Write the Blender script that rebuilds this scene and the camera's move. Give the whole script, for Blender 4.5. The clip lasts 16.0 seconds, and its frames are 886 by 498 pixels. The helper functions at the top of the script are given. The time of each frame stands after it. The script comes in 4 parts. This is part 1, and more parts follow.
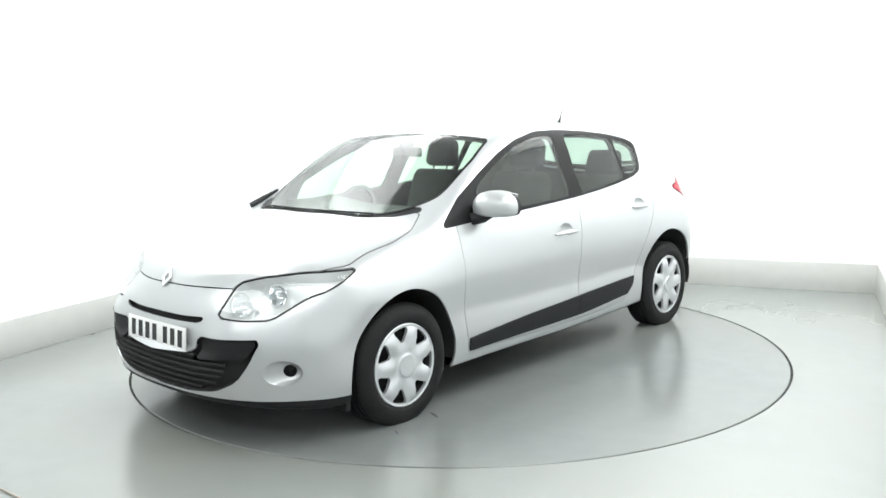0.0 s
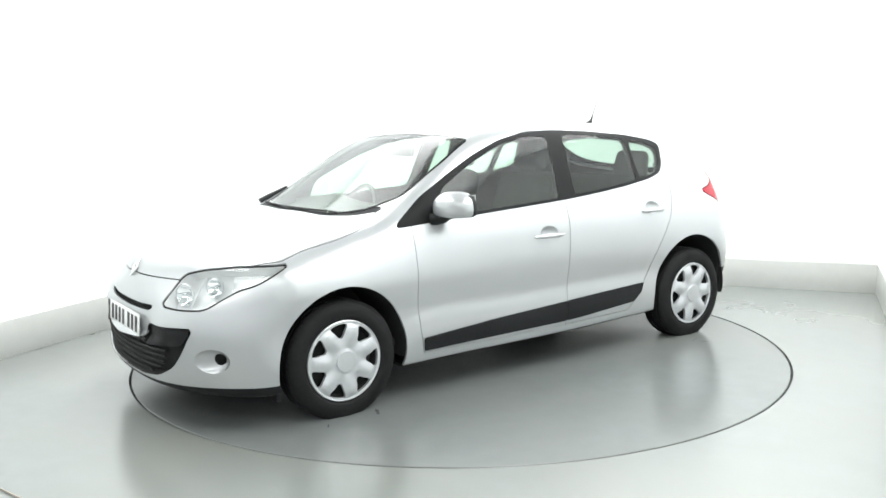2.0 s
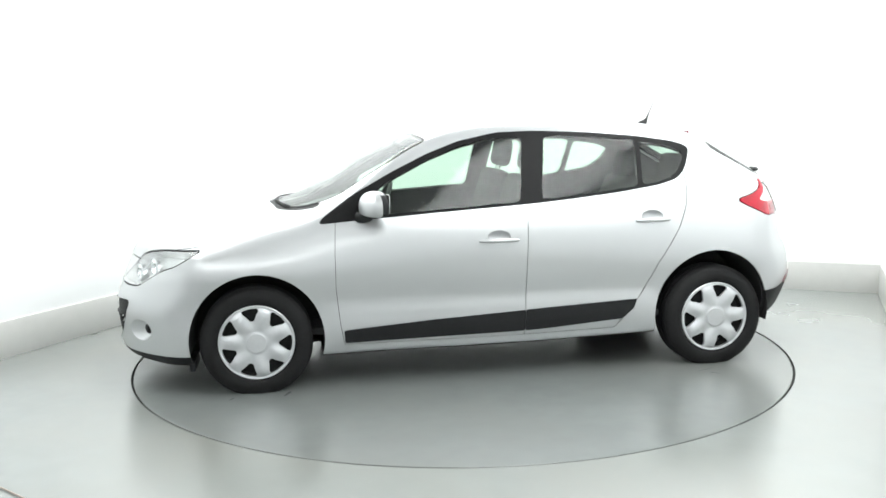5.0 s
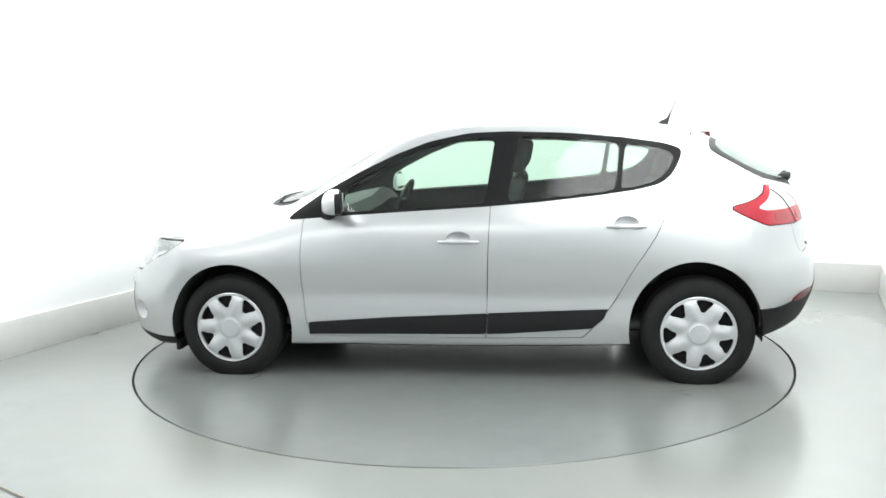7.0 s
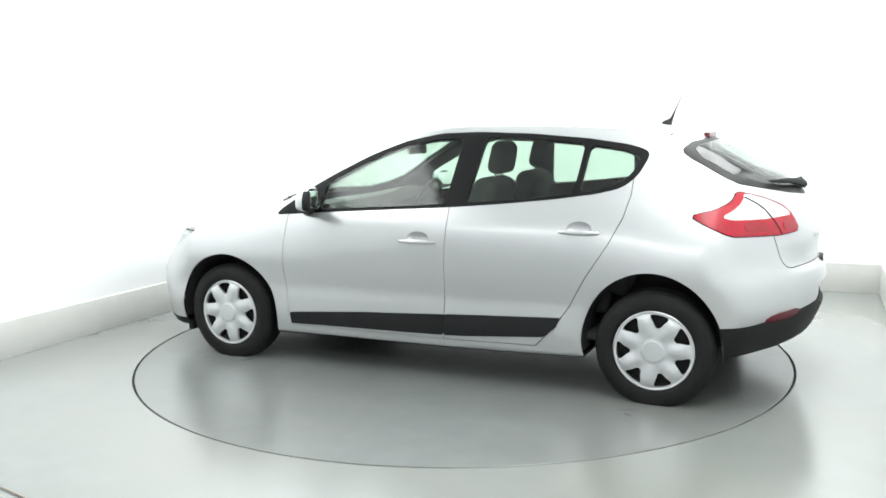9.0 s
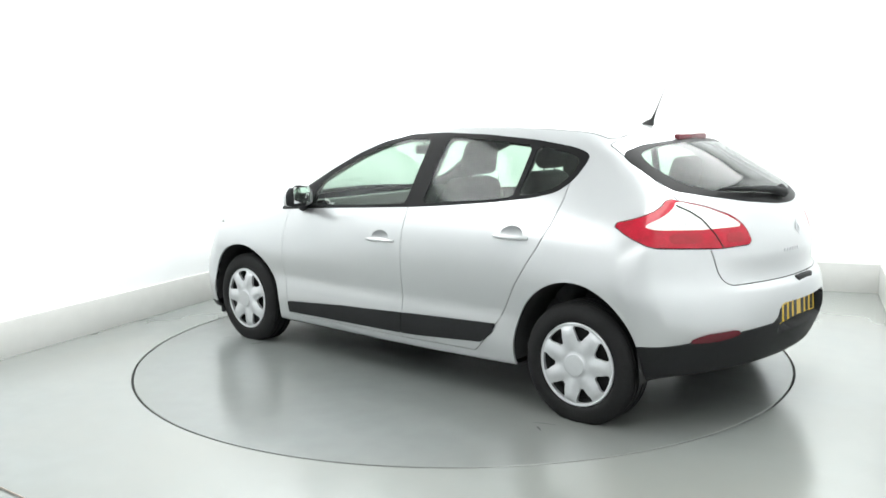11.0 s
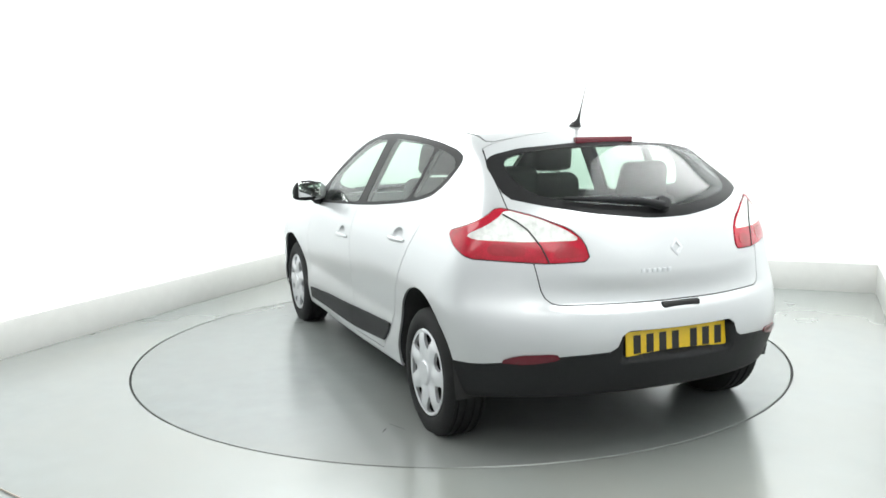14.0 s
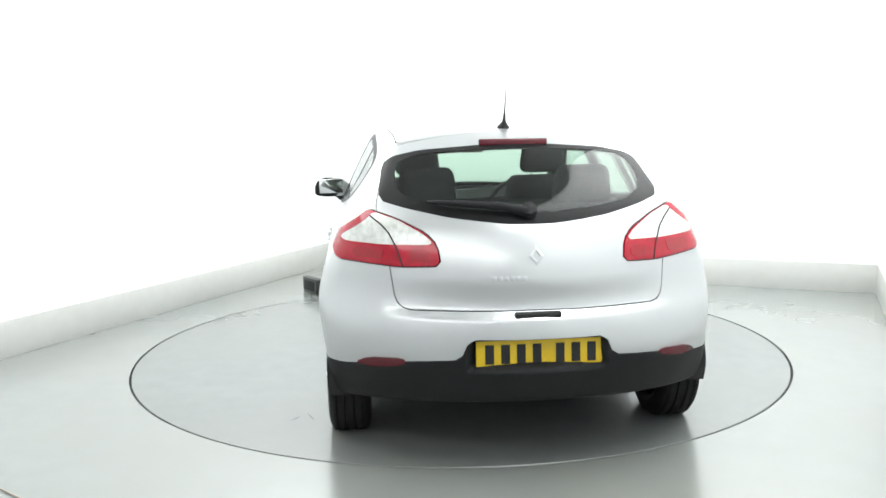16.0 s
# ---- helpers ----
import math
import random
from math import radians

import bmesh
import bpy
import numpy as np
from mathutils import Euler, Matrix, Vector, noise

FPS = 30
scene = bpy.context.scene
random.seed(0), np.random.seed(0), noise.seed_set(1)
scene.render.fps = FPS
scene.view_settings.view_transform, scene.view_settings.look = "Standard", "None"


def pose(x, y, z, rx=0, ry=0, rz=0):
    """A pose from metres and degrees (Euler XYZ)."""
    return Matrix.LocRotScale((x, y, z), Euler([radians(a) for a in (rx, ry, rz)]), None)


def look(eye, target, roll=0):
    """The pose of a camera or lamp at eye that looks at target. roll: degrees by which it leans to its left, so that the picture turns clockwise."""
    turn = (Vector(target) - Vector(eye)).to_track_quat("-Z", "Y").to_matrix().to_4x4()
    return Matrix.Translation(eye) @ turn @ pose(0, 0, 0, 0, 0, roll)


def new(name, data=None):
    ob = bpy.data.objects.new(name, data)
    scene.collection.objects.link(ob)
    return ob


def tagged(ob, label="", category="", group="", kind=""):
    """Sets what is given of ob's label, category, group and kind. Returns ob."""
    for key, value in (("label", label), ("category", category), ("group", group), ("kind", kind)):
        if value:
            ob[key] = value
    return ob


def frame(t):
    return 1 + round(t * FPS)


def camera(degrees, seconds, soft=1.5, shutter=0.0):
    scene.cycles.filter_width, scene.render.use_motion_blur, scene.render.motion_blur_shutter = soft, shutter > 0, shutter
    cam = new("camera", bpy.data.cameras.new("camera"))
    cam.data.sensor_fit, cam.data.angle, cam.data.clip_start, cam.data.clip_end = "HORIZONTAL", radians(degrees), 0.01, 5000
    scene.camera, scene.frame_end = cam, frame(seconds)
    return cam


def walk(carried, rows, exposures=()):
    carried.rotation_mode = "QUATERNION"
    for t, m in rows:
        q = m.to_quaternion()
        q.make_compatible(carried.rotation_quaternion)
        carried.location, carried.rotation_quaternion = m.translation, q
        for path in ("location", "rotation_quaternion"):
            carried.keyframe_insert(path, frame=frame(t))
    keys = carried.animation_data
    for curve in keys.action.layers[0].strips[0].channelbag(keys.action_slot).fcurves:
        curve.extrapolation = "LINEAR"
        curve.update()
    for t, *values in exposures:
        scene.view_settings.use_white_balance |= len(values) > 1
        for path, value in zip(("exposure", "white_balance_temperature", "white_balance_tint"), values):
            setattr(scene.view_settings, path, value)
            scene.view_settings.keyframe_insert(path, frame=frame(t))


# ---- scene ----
# ---- camera ----
EYE, PAN, TILT, LEAN = (0.0, -5.463, 1.434), -0.948, -8.302, -1.002


def aim(pan, tilt, lean):
    a, b = radians(tilt), radians(pan)
    way = Vector((math.sin(b) * math.cos(a), math.cos(b) * math.cos(a), math.sin(a)))
    return look(EYE, Vector(EYE) + way, lean)


cam = camera(54.66, 16.0, soft=1.6)
walk(cam, [(0.0, aim(PAN, TILT, LEAN)), (3.6, aim(PAN - 0.01, TILT, LEAN)), (4.2, aim(PAN - 0.06, TILT, LEAN)), (6.3, aim(PAN - 0.17, TILT, LEAN)), (9.2, aim(PAN - 0.19, TILT, LEAN)),
           (11.5, aim(PAN - 0.1, TILT, LEAN)), (12.5, aim(PAN - 0.03, TILT, LEAN)), (16.0, aim(PAN, TILT, LEAN))])

# heading of the turntable, degrees, by seconds
HEADING = [(0, 228.79), (0.5, 227.22), (1, 224.49), (1.5, 220.87), (2, 216.41), (2.5, 212.05), (3, 207.65), (3.5, 203.37), (4, 199.09),
           (4.5, 194.88), (5, 190.67), (5.5, 186.41), (6, 182.15), (6.5, 177.94), (7, 173.58), (7.5, 169.41), (8, 165.15), (8.5, 161), (9, 156.64),
           (9.5, 152.33), (10, 148.02), (10.5, 143.66), (11, 139.35), (11.5, 135.04), (12, 130.79), (12.5, 126.53), (13, 122.13), (13.5, 117.78),
           (14, 113.4), (14.5, 108.98), (15, 104.71), (15.5, 100.39), (16, 95.94)]
PIVOT = (0.061, 0.101)  # the turntable's axis in the car's own plan

# ---- light ----
ROOM = Matrix.LocRotScale((-1.347, 3.384, 0), Euler((0, 0, math.atan2(-0.37, 0.929))), None)  # booth corner; x along the back wall, -y towards the camera
world = bpy.data.worlds.new("world")
world.use_nodes = True
world.node_tree.nodes["Background"].inputs[0].default_value = (0.8, 0.85, 0.9, 1)
world.node_tree.nodes["Background"].inputs[1].default_value = 0.05
scene.world = world
scene.view_settings.exposure = -1.30
CEILING = 3.0
W, L = 5.155, 8.3  # width and length of the booth


def unseen_ceiling_light(x, y, sx, sy, power, drop=0.0):
    lamp = bpy.data.lights.new("unseen_ceiling_lamp", "AREA")
    lamp.shape, lamp.size, lamp.size_y, lamp.energy, lamp.color = "RECTANGLE", sx, sy, power, (0.97, 1.0, 0.99)
    ob = new("unseen_ceiling_lamp", lamp)
    ob.matrix_world = ROOM @ pose(x, y, CEILING - 0.05 - drop)


unseen_ceiling_light(W / 2, -2.75, W - 0.3, 5.1, 22)
# Unseen strips along the edges, added to brighten walls and car sides.
unseen_ceiling_light(0.7, -3.0, 1.3, 5.6, 315, 0.02)
unseen_ceiling_light(W - 0.7, -3.0, 1.3, 5.6, 325, 0.02)
unseen_ceiling_light(W / 2, -0.5, 3.0, 0.8, 75, 0.02)
unseen_ceiling_light(W / 2, 0.7 - L, W - 0.6, 0.9, 130, 0.02)


# ---- materials ----
def shader(name, base, rough=0.5, metal=0.0, coat=0.0, spec=0.5, coat_rough=0.04, noise_scale=0.0, noise_amount=0.0, bump=0.0, bump_scale=80.0, rough_var=0.0, second=None):
    m = bpy.data.materials.new(name)
    m.use_nodes = True
    nt = m.node_tree
    b = nt.nodes["Principled BSDF"]
    b.inputs["Base Color"].default_value = (*base, 1)
    b.inputs["Roughness"].default_value = rough
    b.inputs["Metallic"].default_value = metal
    b.inputs["Coat Weight"].default_value = coat
    b.inputs["Coat Roughness"].default_value = coat_rough
    b.inputs["Specular IOR Level"].default_value = spec
    if noise_amount or bump or rough_var:
        co = nt.nodes.new("ShaderNodeTexCoord")
    if noise_amount:
        n1, n2 = nt.nodes.new("ShaderNodeTexNoise"), nt.nodes.new("ShaderNodeTexNoise")
        n1.inputs["Scale"].default_value, n2.inputs["Scale"].default_value = noise_scale, noise_scale * 9
        n1.inputs["Detail"].default_value = n2.inputs["Detail"].default_value = 5
        add = nt.nodes.new("ShaderNodeMath")
        add.operation = "ADD"
        ramp = nt.nodes.new("ShaderNodeMapRange")
        ramp.inputs["From Min"].default_value, ramp.inputs["From Max"].default_value = 0.6, 1.4
        ramp.inputs["To Min"].default_value, ramp.inputs["To Max"].default_value = 1 - noise_amount, 1 + noise_amount
        mul = nt.nodes.new("ShaderNodeVectorMath")
        mul.operation = "SCALE"
        mul.inputs[0].default_value = base
        for n, k in ((n1, 0), (n2, 1)):
            nt.links.new(co.outputs["Object"], n.inputs["Vector"])
            nt.links.new(n.outputs["Fac"], add.inputs[k])
        nt.links.new(add.outputs[0], ramp.inputs["Value"])
        nt.links.new(ramp.outputs[0], mul.inputs["Scale"])
        nt.links.new(mul.outputs[0], b.inputs["Base Color"])
    if second:  # broad random patches of a second colour
        n5, mr, mx = nt.nodes.new("ShaderNodeTexNoise"), nt.nodes.new("ShaderNodeMapRange"), nt.nodes.new("ShaderNodeMix")
        n5.inputs["Scale"].default_value, n5.inputs["Detail"].default_value = 0.55, 7
        mr.inputs["From Min"].default_value, mr.inputs["From Max"].default_value = 0.42, 0.68
        mx.data_type = "RGBA"
        mx.inputs[7].default_value = (*second, 1)
        nt.links.new(co.outputs["Object"], n5.inputs["Vector"])
        nt.links.new(n5.outputs["Fac"], mr.inputs["Value"])
        nt.links.new(mr.outputs[0], mx.inputs[0])
        nt.links.new(mul.outputs[0], mx.inputs[6])
        nt.links.new(mx.outputs[2], b.inputs["Base Color"])
    if rough_var:
        n3 = nt.nodes.new("ShaderNodeTexNoise")
        n3.inputs["Scale"].default_value, n3.inputs["Detail"].default_value = 2.3, 6
        r3 = nt.nodes.new("ShaderNodeMapRange")
        r3.inputs["From Min"].default_value, r3.inputs["From Max"].default_value = 0.3, 0.7
        r3.inputs["To Min"].default_value, r3.inputs["To Max"].default_value = rough - rough_var, rough + rough_var
        nt.links.new(co.outputs["Object"], n3.inputs["Vector"])
        nt.links.new(n3.outputs["Fac"], r3.inputs["Value"])
        nt.links.new(r3.outputs[0], b.inputs["Roughness"])
    if bump:
        n4, bp = nt.nodes.new("ShaderNodeTexNoise"), nt.nodes.new("ShaderNodeBump")
        n4.inputs["Scale"].default_value, n4.inputs["Detail"].default_value = bump_scale, 4
        bp.inputs["Strength"].default_value, bp.inputs["Distance"].default_value = bump, 0.002
        nt.links.new(co.outputs["Object"], n4.inputs["Vector"])
        nt.links.new(n4.outputs["Fac"], bp.inputs["Height"])
        nt.links.new(bp.outputs[0], b.inputs["Normal"])
    return m


def glass_shader(name, tint, rough=0.0, gloss=0.06):
    m = bpy.data.materials.new(name)
    m.use_nodes = True
    nt = m.node_tree
    nt.nodes.remove(nt.nodes["Principled BSDF"])
    out = nt.nodes["Material Output"]
    tr, gl, mix, lw, pw, ma = (nt.nodes.new("ShaderNode" + k) for k in ("BsdfTransparent", "BsdfGlossy", "MixShader", "LayerWeight", "Math", "Math"))
    tr.inputs[0].default_value = (*tint, 1)
    gl.inputs["Roughness"].default_value = rough
    lw.inputs[0].default_value = 0.5
    pw.operation, pw.inputs[1].default_value = "POWER", 5.0
    ma.operation, ma.inputs[1].default_value, ma.inputs[2].default_value = "MULTIPLY_ADD", 0.9, gloss
    nt.links.new(lw.outputs["Facing"], pw.inputs[0])
    nt.links.new(pw.outputs[0], ma.inputs[0])
    nt.links.new(ma.outputs[0], mix.inputs[0])
    nt.links.new(tr.outputs[0], mix.inputs[1])
    nt.links.new(gl.outputs[0], mix.inputs[2])
    nt.links.new(mix.outputs[0], out.inputs[0])
    return m


PAINT = shader("silver_paint", (0.55, 0.56, 0.57), 0.3, 0.62, 0.45, noise_scale=700, noise_amount=0.05)
WALL = shader("white_wall_paint", (0.9, 0.915, 0.915), 0.7, bump=0.15, bump_scale=40, noise_scale=0.6, noise_amount=0.015)
SKIRT = shader("skirting_board_paint", (0.61, 0.608, 0.588), 0.45, noise_scale=1.5, noise_amount=0.04, bump=0.1)
FLOOR = shader("grey_floor_paint", (0.245, 0.265, 0.256), 0.22, coat=0.7, coat_rough=0.22, second=(0.252, 0.260, 0.240), noise_scale=0.7, noise_amount=0.07, rough_var=0.03)
# Darker than the same floor paint: shade round the car put into colour.
DISC = shader("shaded_turntable_paint", (0.195, 0.210, 0.204), 0.22, coat=0.4, coat_rough=0.24, second=(0.200, 0.208, 0.196), noise_scale=0.8, noise_amount=0.07, rough_var=0.03)
UNSEEN_END = shader("unseen_end_grey", (0.6, 0.605, 0.61), 0.9, noise_scale=3, noise_amount=0.2)
CEIL = shader("ceiling_paint", (0.8, 0.8, 0.8), 0.8, noise_scale=1, noise_amount=0.02)
PLASTIC = shader("black_textured_plastic", (0.016, 0.0165, 0.0175), 0.55, spec=0.18, noise_scale=5, noise_amount=0.15, bump=0.3, bump_scale=500)
GLOSSBLACK = shader("gloss_black_trim", (0.009, 0.009, 0.0095), 0.45, spec=0.12, noise_scale=3, noise_amount=0.1)
SEAL = shader("black_rubber_seal", (0.01, 0.01, 0.01), 0.7, noise_scale=5, noise_amount=0.1)
RUBBER = shader("tyre_rubber", (0.013, 0.013, 0.0135), 0.65, spec=0.2, noise_scale=9, noise_amount=0.25, bump=0.2, bump_scale=300)
CAP = shader("hubcap_silver", (0.62, 0.63, 0.65), 0.33, 0.55, 0.3, noise_scale=60, noise_amount=0.04)
CLOTH = shader("dark_grey_cloth", (0.055, 0.056, 0.058), 0.9, noise_scale=12, noise_amount=0.2, bump=0.5, bump_scale=900)
GLASS = glass_shader("green_tinted_glass", (0.72, 0.84, 0.755), rough=0.10, gloss=0.05)
REAR_TINT = glass_shader("darker_rear_glass", (0.60, 0.70, 0.635), rough=0.08, gloss=0.03)
CLEAR = glass_shader("clear_lens", (0.93, 0.95, 0.95))
CHROME = shader("chrome", (0.85, 0.86, 0.87), 0.08, 1.0)
GROOVE = shader("dark_gap", (0.015, 0.017, 0.016), 0.8, noise_scale=6, noise_amount=0.2)


# ---- mesh helpers ----
def mesh_ob(name, verts, faces, material, parent=None, label="", smooth=True, normals=None):
    me = bpy.data.meshes.new(name)
    me.from_pydata([tuple(v) for v in verts], [], [tuple(int(i) for i in f) for f in faces])
    me.materials.append(material)
    me.polygons.foreach_set("use_smooth", [smooth] * len(me.polygons))
    if normals is not None:
        me.normals_split_custom_set_from_vertices([tuple(n) for n in normals])
    me.update()
    ob = new(name, me)
    if parent:
        ob.parent = parent
    if label:
        tagged(ob, label)
    return ob


def part(name, bm, material, parent, label="", smooth=True, m=None):
    me = bpy.data.meshes.new(name)
    if m is not None:
        bm.transform(m)
    bmesh.ops.recalc_face_normals(bm, faces=bm.faces)
    bm.to_mesh(me)
    bm.free()
    me.materials.append(material)
    me.polygons.foreach_set("use_smooth", [smooth] * len(me.polygons))
    if smooth:
        me.set_sharp_from_angle(angle=radians(38))
    ob = new(name, me)
    if parent:
        ob.parent = parent
    if label:
        tagged(ob, label)
    return ob


def box(sx, sy, sz, at=(0, 0, 0), bevel=0.0, seg=2):
    bm = bmesh.new()
    bmesh.ops.create_cube(bm, size=1)
    bm.transform(Matrix.Translation(at) @ Matrix.Diagonal((sx, sy, sz, 1)))
    if bevel:
        bmesh.ops.bevel(bm, geom=bm.edges, offset=bevel, segments=seg, affect="EDGES", profile=0.5)
    return bm


def lathe(profile, n=64, axis="Y"):
    """A ring turned about the axis from (radius, along) pairs."""
    bm = bmesh.new()
    rings = []
    for r, h in profile:
        ring = []
        for i in range(n):
            a = 2 * math.pi * i / n
            ring.append(bm.verts.new((r * math.cos(a), h, r * math.sin(a)) if axis == "Y" else (r * math.cos(a), r * math.sin(a), h)))
        rings.append(ring)
    for a, b in zip(rings, rings[1:]):
        for i in range(n):
            bm.faces.new((a[i], a[(i + 1) % n], b[(i + 1) % n], b[i]))
    return bm


def tube(points, radius, n=8):
    """A round bar along a line of points, of one radius or one for each point."""
    bm = bmesh.new()
    pts = [Vector(q) for q in points]
    rad = radius if isinstance(radius, (list, tuple)) else [radius] * len(pts)
    rings = []
    for i, q in enumerate(pts):
        d = (pts[min(i + 1, len(pts) - 1)] - pts[max(i - 1, 0)]).normalized()
        side = d.cross(Vector((0, 0, 1)) if abs(d.z) < 0.9 else Vector((1, 0, 0))).normalized()
        up = side.cross(d)
        rings.append([bm.verts.new(q + rad[i] * (side * math.cos(2 * math.pi * k / n) + up * math.sin(2 * math.pi * k / n))) for k in range(n)])
    for a, b in zip(rings, rings[1:]):
        for k in range(n):
            bm.faces.new((a[k], a[(k + 1) % n], b[(k + 1) % n], b[k]))
    bm.faces.new(rings[0][::-1]), bm.faces.new(rings[-1])
    return bm


# ---- the booth ----
SK = 0.24


SPLAY = ROOM @ pose(0.03, 0, 0, 0, 0, -2.46)  # the long side wall opens a little towards the camera


def slab(name, x0, x1, y0, y1, z0, z1, material, label, bevel=0.0, at=ROOM):
    ob = part(name, box(x1 - x0, y1 - y0, z1 - z0, ((x0 + x1) / 2, (y0 + y1) / 2, (z0 + z1) / 2), bevel), material, None, smooth=bevel > 0)
    ob.matrix_world = at
    return tagged(ob, label, kind="structure")


slab("wall_back", -0.6, W + 0.2, 0, 0.2, 0, CEILING, WALL, "plain white painted studio wall behind the turntable")
slab("wall_left", -0.2, 0, -L - 0.1, 0, 0, CEILING, WALL, "plain white painted studio side wall", at=SPLAY)
slab("wall_right", W, W + 0.2, -L, 0, 0, CEILING, WALL, "plain white painted studio wall opposite the long one")
# Unseen wall behind the camera, added; its grey tones the car's reflections.
slab("wall_front", -0.6, W + 0.2, -L - 0.2, -L, 0, CEILING, UNSEEN_END, "unseen pale grey end wall added behind the camera")
slab("ceiling", -0.6, W + 0.2, -L - 0.2, 0.2, CEILING, CEILING + 0.15, CEIL, "white ceiling over the photo booth")
slab("baseboard", 0.045, W, -0.02, 0, 0, SK, SKIRT, "pale grey tall skirting board along the wall", 0.003)
slab("baseboard", 0, 0.02, -L, 0, 0, SK, SKIRT, "pale grey tall skirting board along the side wall", 0.003, SPLAY)
slab("baseboard", W - 0.02, W, -L, -0.02, 0, SK, SKIRT, "pale grey tall skirting board along the other side wall", 0.003)

# floor with a round hole, the turntable disc sits in it
R_DISC, GAP = 2.031, 0.013


def floor_with_hole():
    bm = bmesh.new()
    n, c = 256, ROOM.inverted() @ Vector((0, 0, 0))
    inner, low = [], []
    for i in range(n):
        a = 2 * math.pi * i / n
        v = Vector((c.x + R_DISC * math.cos(a), c.y + R_DISC * math.sin(a), 0))
        inner.append(bm.verts.new(v))
        low.append(bm.verts.new(v - Vector((0, 0, 0.06))))
    outer = []
    for i in range(n):
        a = 2 * math.pi * i / n
        d = Vector((math.cos(a), math.sin(a)))
        k = min((W - c.x) / d.x if d.x > 1e-9 else 1e9, (-0.45 - c.x) / d.x if d.x < -1e-9 else 1e9, -c.y / d.y if d.y > 1e-9 else 1e9, (-L - c.y) / d.y if d.y < -1e-9 else 1e9)
        outer.append(bm.verts.new((c.x + d.x * k, c.y + d.y * k, 0)))
    for i in range(n):
        j = (i + 1) % n
        bm.faces.new((inner[i], inner[j], outer[j], outer[i]))
        bm.faces.new((low[i], low[j], inner[j], inner[i]))
    corners = [bm.verts.new(q) for q in ((-0.45, 0, 0), (W, 0, 0), (W, -L, 0), (-0.45, -L, 0))]
    for q in corners:
        near = sorted(range(n), key=lambda i: (outer[i].co - q.co).length)[:1][0]
        for i in (near, (near - 1) % n):
            a, b = outer[i].co, outer[(i + 1) % n].co
            if abs(a.x - b.x) > 1e-6 and abs(a.y - b.y) > 1e-6:
                bm.faces.new((outer[i], outer[(i + 1) % n], q))
    pit = [bm.verts.new((c.x + 2.1 * sx, c.y + 2.1 * sy, -0.06)) for sx, sy in ((-1, -1), (1, -1), (1, 1), (-1, 1))]
    bm.faces.new(pit)
    return bm


floor = part("floor", floor_with_hole(), FLOOR, None, smooth=False)
floor.matrix_world = ROOM
tagged(floor, "glossy grey painted concrete studio floor with soft reflections", kind="structure")

turntable = new("turntable")
tagged(turntable, "round glossy grey turntable let flush into the floor", "turntable")
part("disc", lathe([(0.001, 0), (R_DISC - GAP - 0.003, 0), (R_DISC - GAP, -0.003), (R_DISC - GAP, -0.05)], 256, "Z"), DISC, turntable, smooth=False)
part("rim_joint", lathe([(R_DISC - GAP - 0.001, -0.012), (R_DISC - 0.0005, -0.012), (R_DISC - 0.0005, -0.03), (R_DISC - GAP - 0.001, -0.03)], 256, "Z"), GROOVE, turntable, "dark joint round the turntable", smooth=False)
SCUFF = shader("rubber_scuff", (0.075, 0.08, 0.078), 0.9, spec=0.03, noise_scale=20, noise_amount=0.3)


def smear(seed, length, width):
    """A thin uneven patch of rubber or dirt, lying flat."""
    rng = random.Random(seed)
    bm = bmesh.new()
    n = 26
    ring = []
    for i in range(n):
        a = 2 * math.pi * i / n
        k = 0.55 + 0.45 * rng.random()
        ring.append(bm.verts.new((length / 2 * k * math.cos(a), width / 2 * k * math.sin(a), 0)))
    bm.faces.new(ring)
    return bm


for sx, sy, sl, sw, sa in ((-1.299, 0.952, 0.08, 0.012, -37), (-1.279, 0.879, 0.15, 0.007, 20), (1.107, 0.80, 0.11, 0.024, 65), (1.40, 0.83, 0.07, 0.010, 60)):
    part("scuff_mark", smear(int(sx * 1000), sl, sw), SCUFF, turntable, "short dark tyre scuff", smooth=False, m=pose(sx, sy, 0.0015, 0, 0, sa))

# ---- the car ----
car = new("hatchback_car")
tagged(car, "silver five-door hatchback car parked on the turntable", "car")


def spline(xs, ys):
    """A natural cubic curve through the points, flat-sloped beyond them."""
    xs, ys = np.array(xs, float), np.array(ys, float)
    if xs[0] > xs[-1]:
        xs, ys = xs[::-1], ys[::-1]
    n, h = len(xs), np.diff(xs)
    a, r = np.eye(n), np.zeros(n)
    for i in range(1, n - 1):
        a[i, i - 1:i + 2] = h[i - 1], 2 * (h[i - 1] + h[i]), h[i]
        r[i] = 6 * ((ys[i + 1] - ys[i]) / h[i] - (ys[i] - ys[i - 1]) / h[i - 1])
    m = np.linalg.solve(a, r)

    def at(q):
        q = np.clip(q, xs[0], xs[-1])
        i = np.clip(np.searchsorted(xs, q) - 1, 0, n - 2)
        t0, t1 = xs[i + 1] - q, q - xs[i]
        return (m[i] * t0 ** 3 + m[i + 1] * t1 ** 3) / (6 * h[i]) + (ys[i] / h[i] - m[i] * h[i] / 6) * t0 + (ys[i + 1] / h[i] - m[i + 1] * h[i] / 6) * t1
    return at


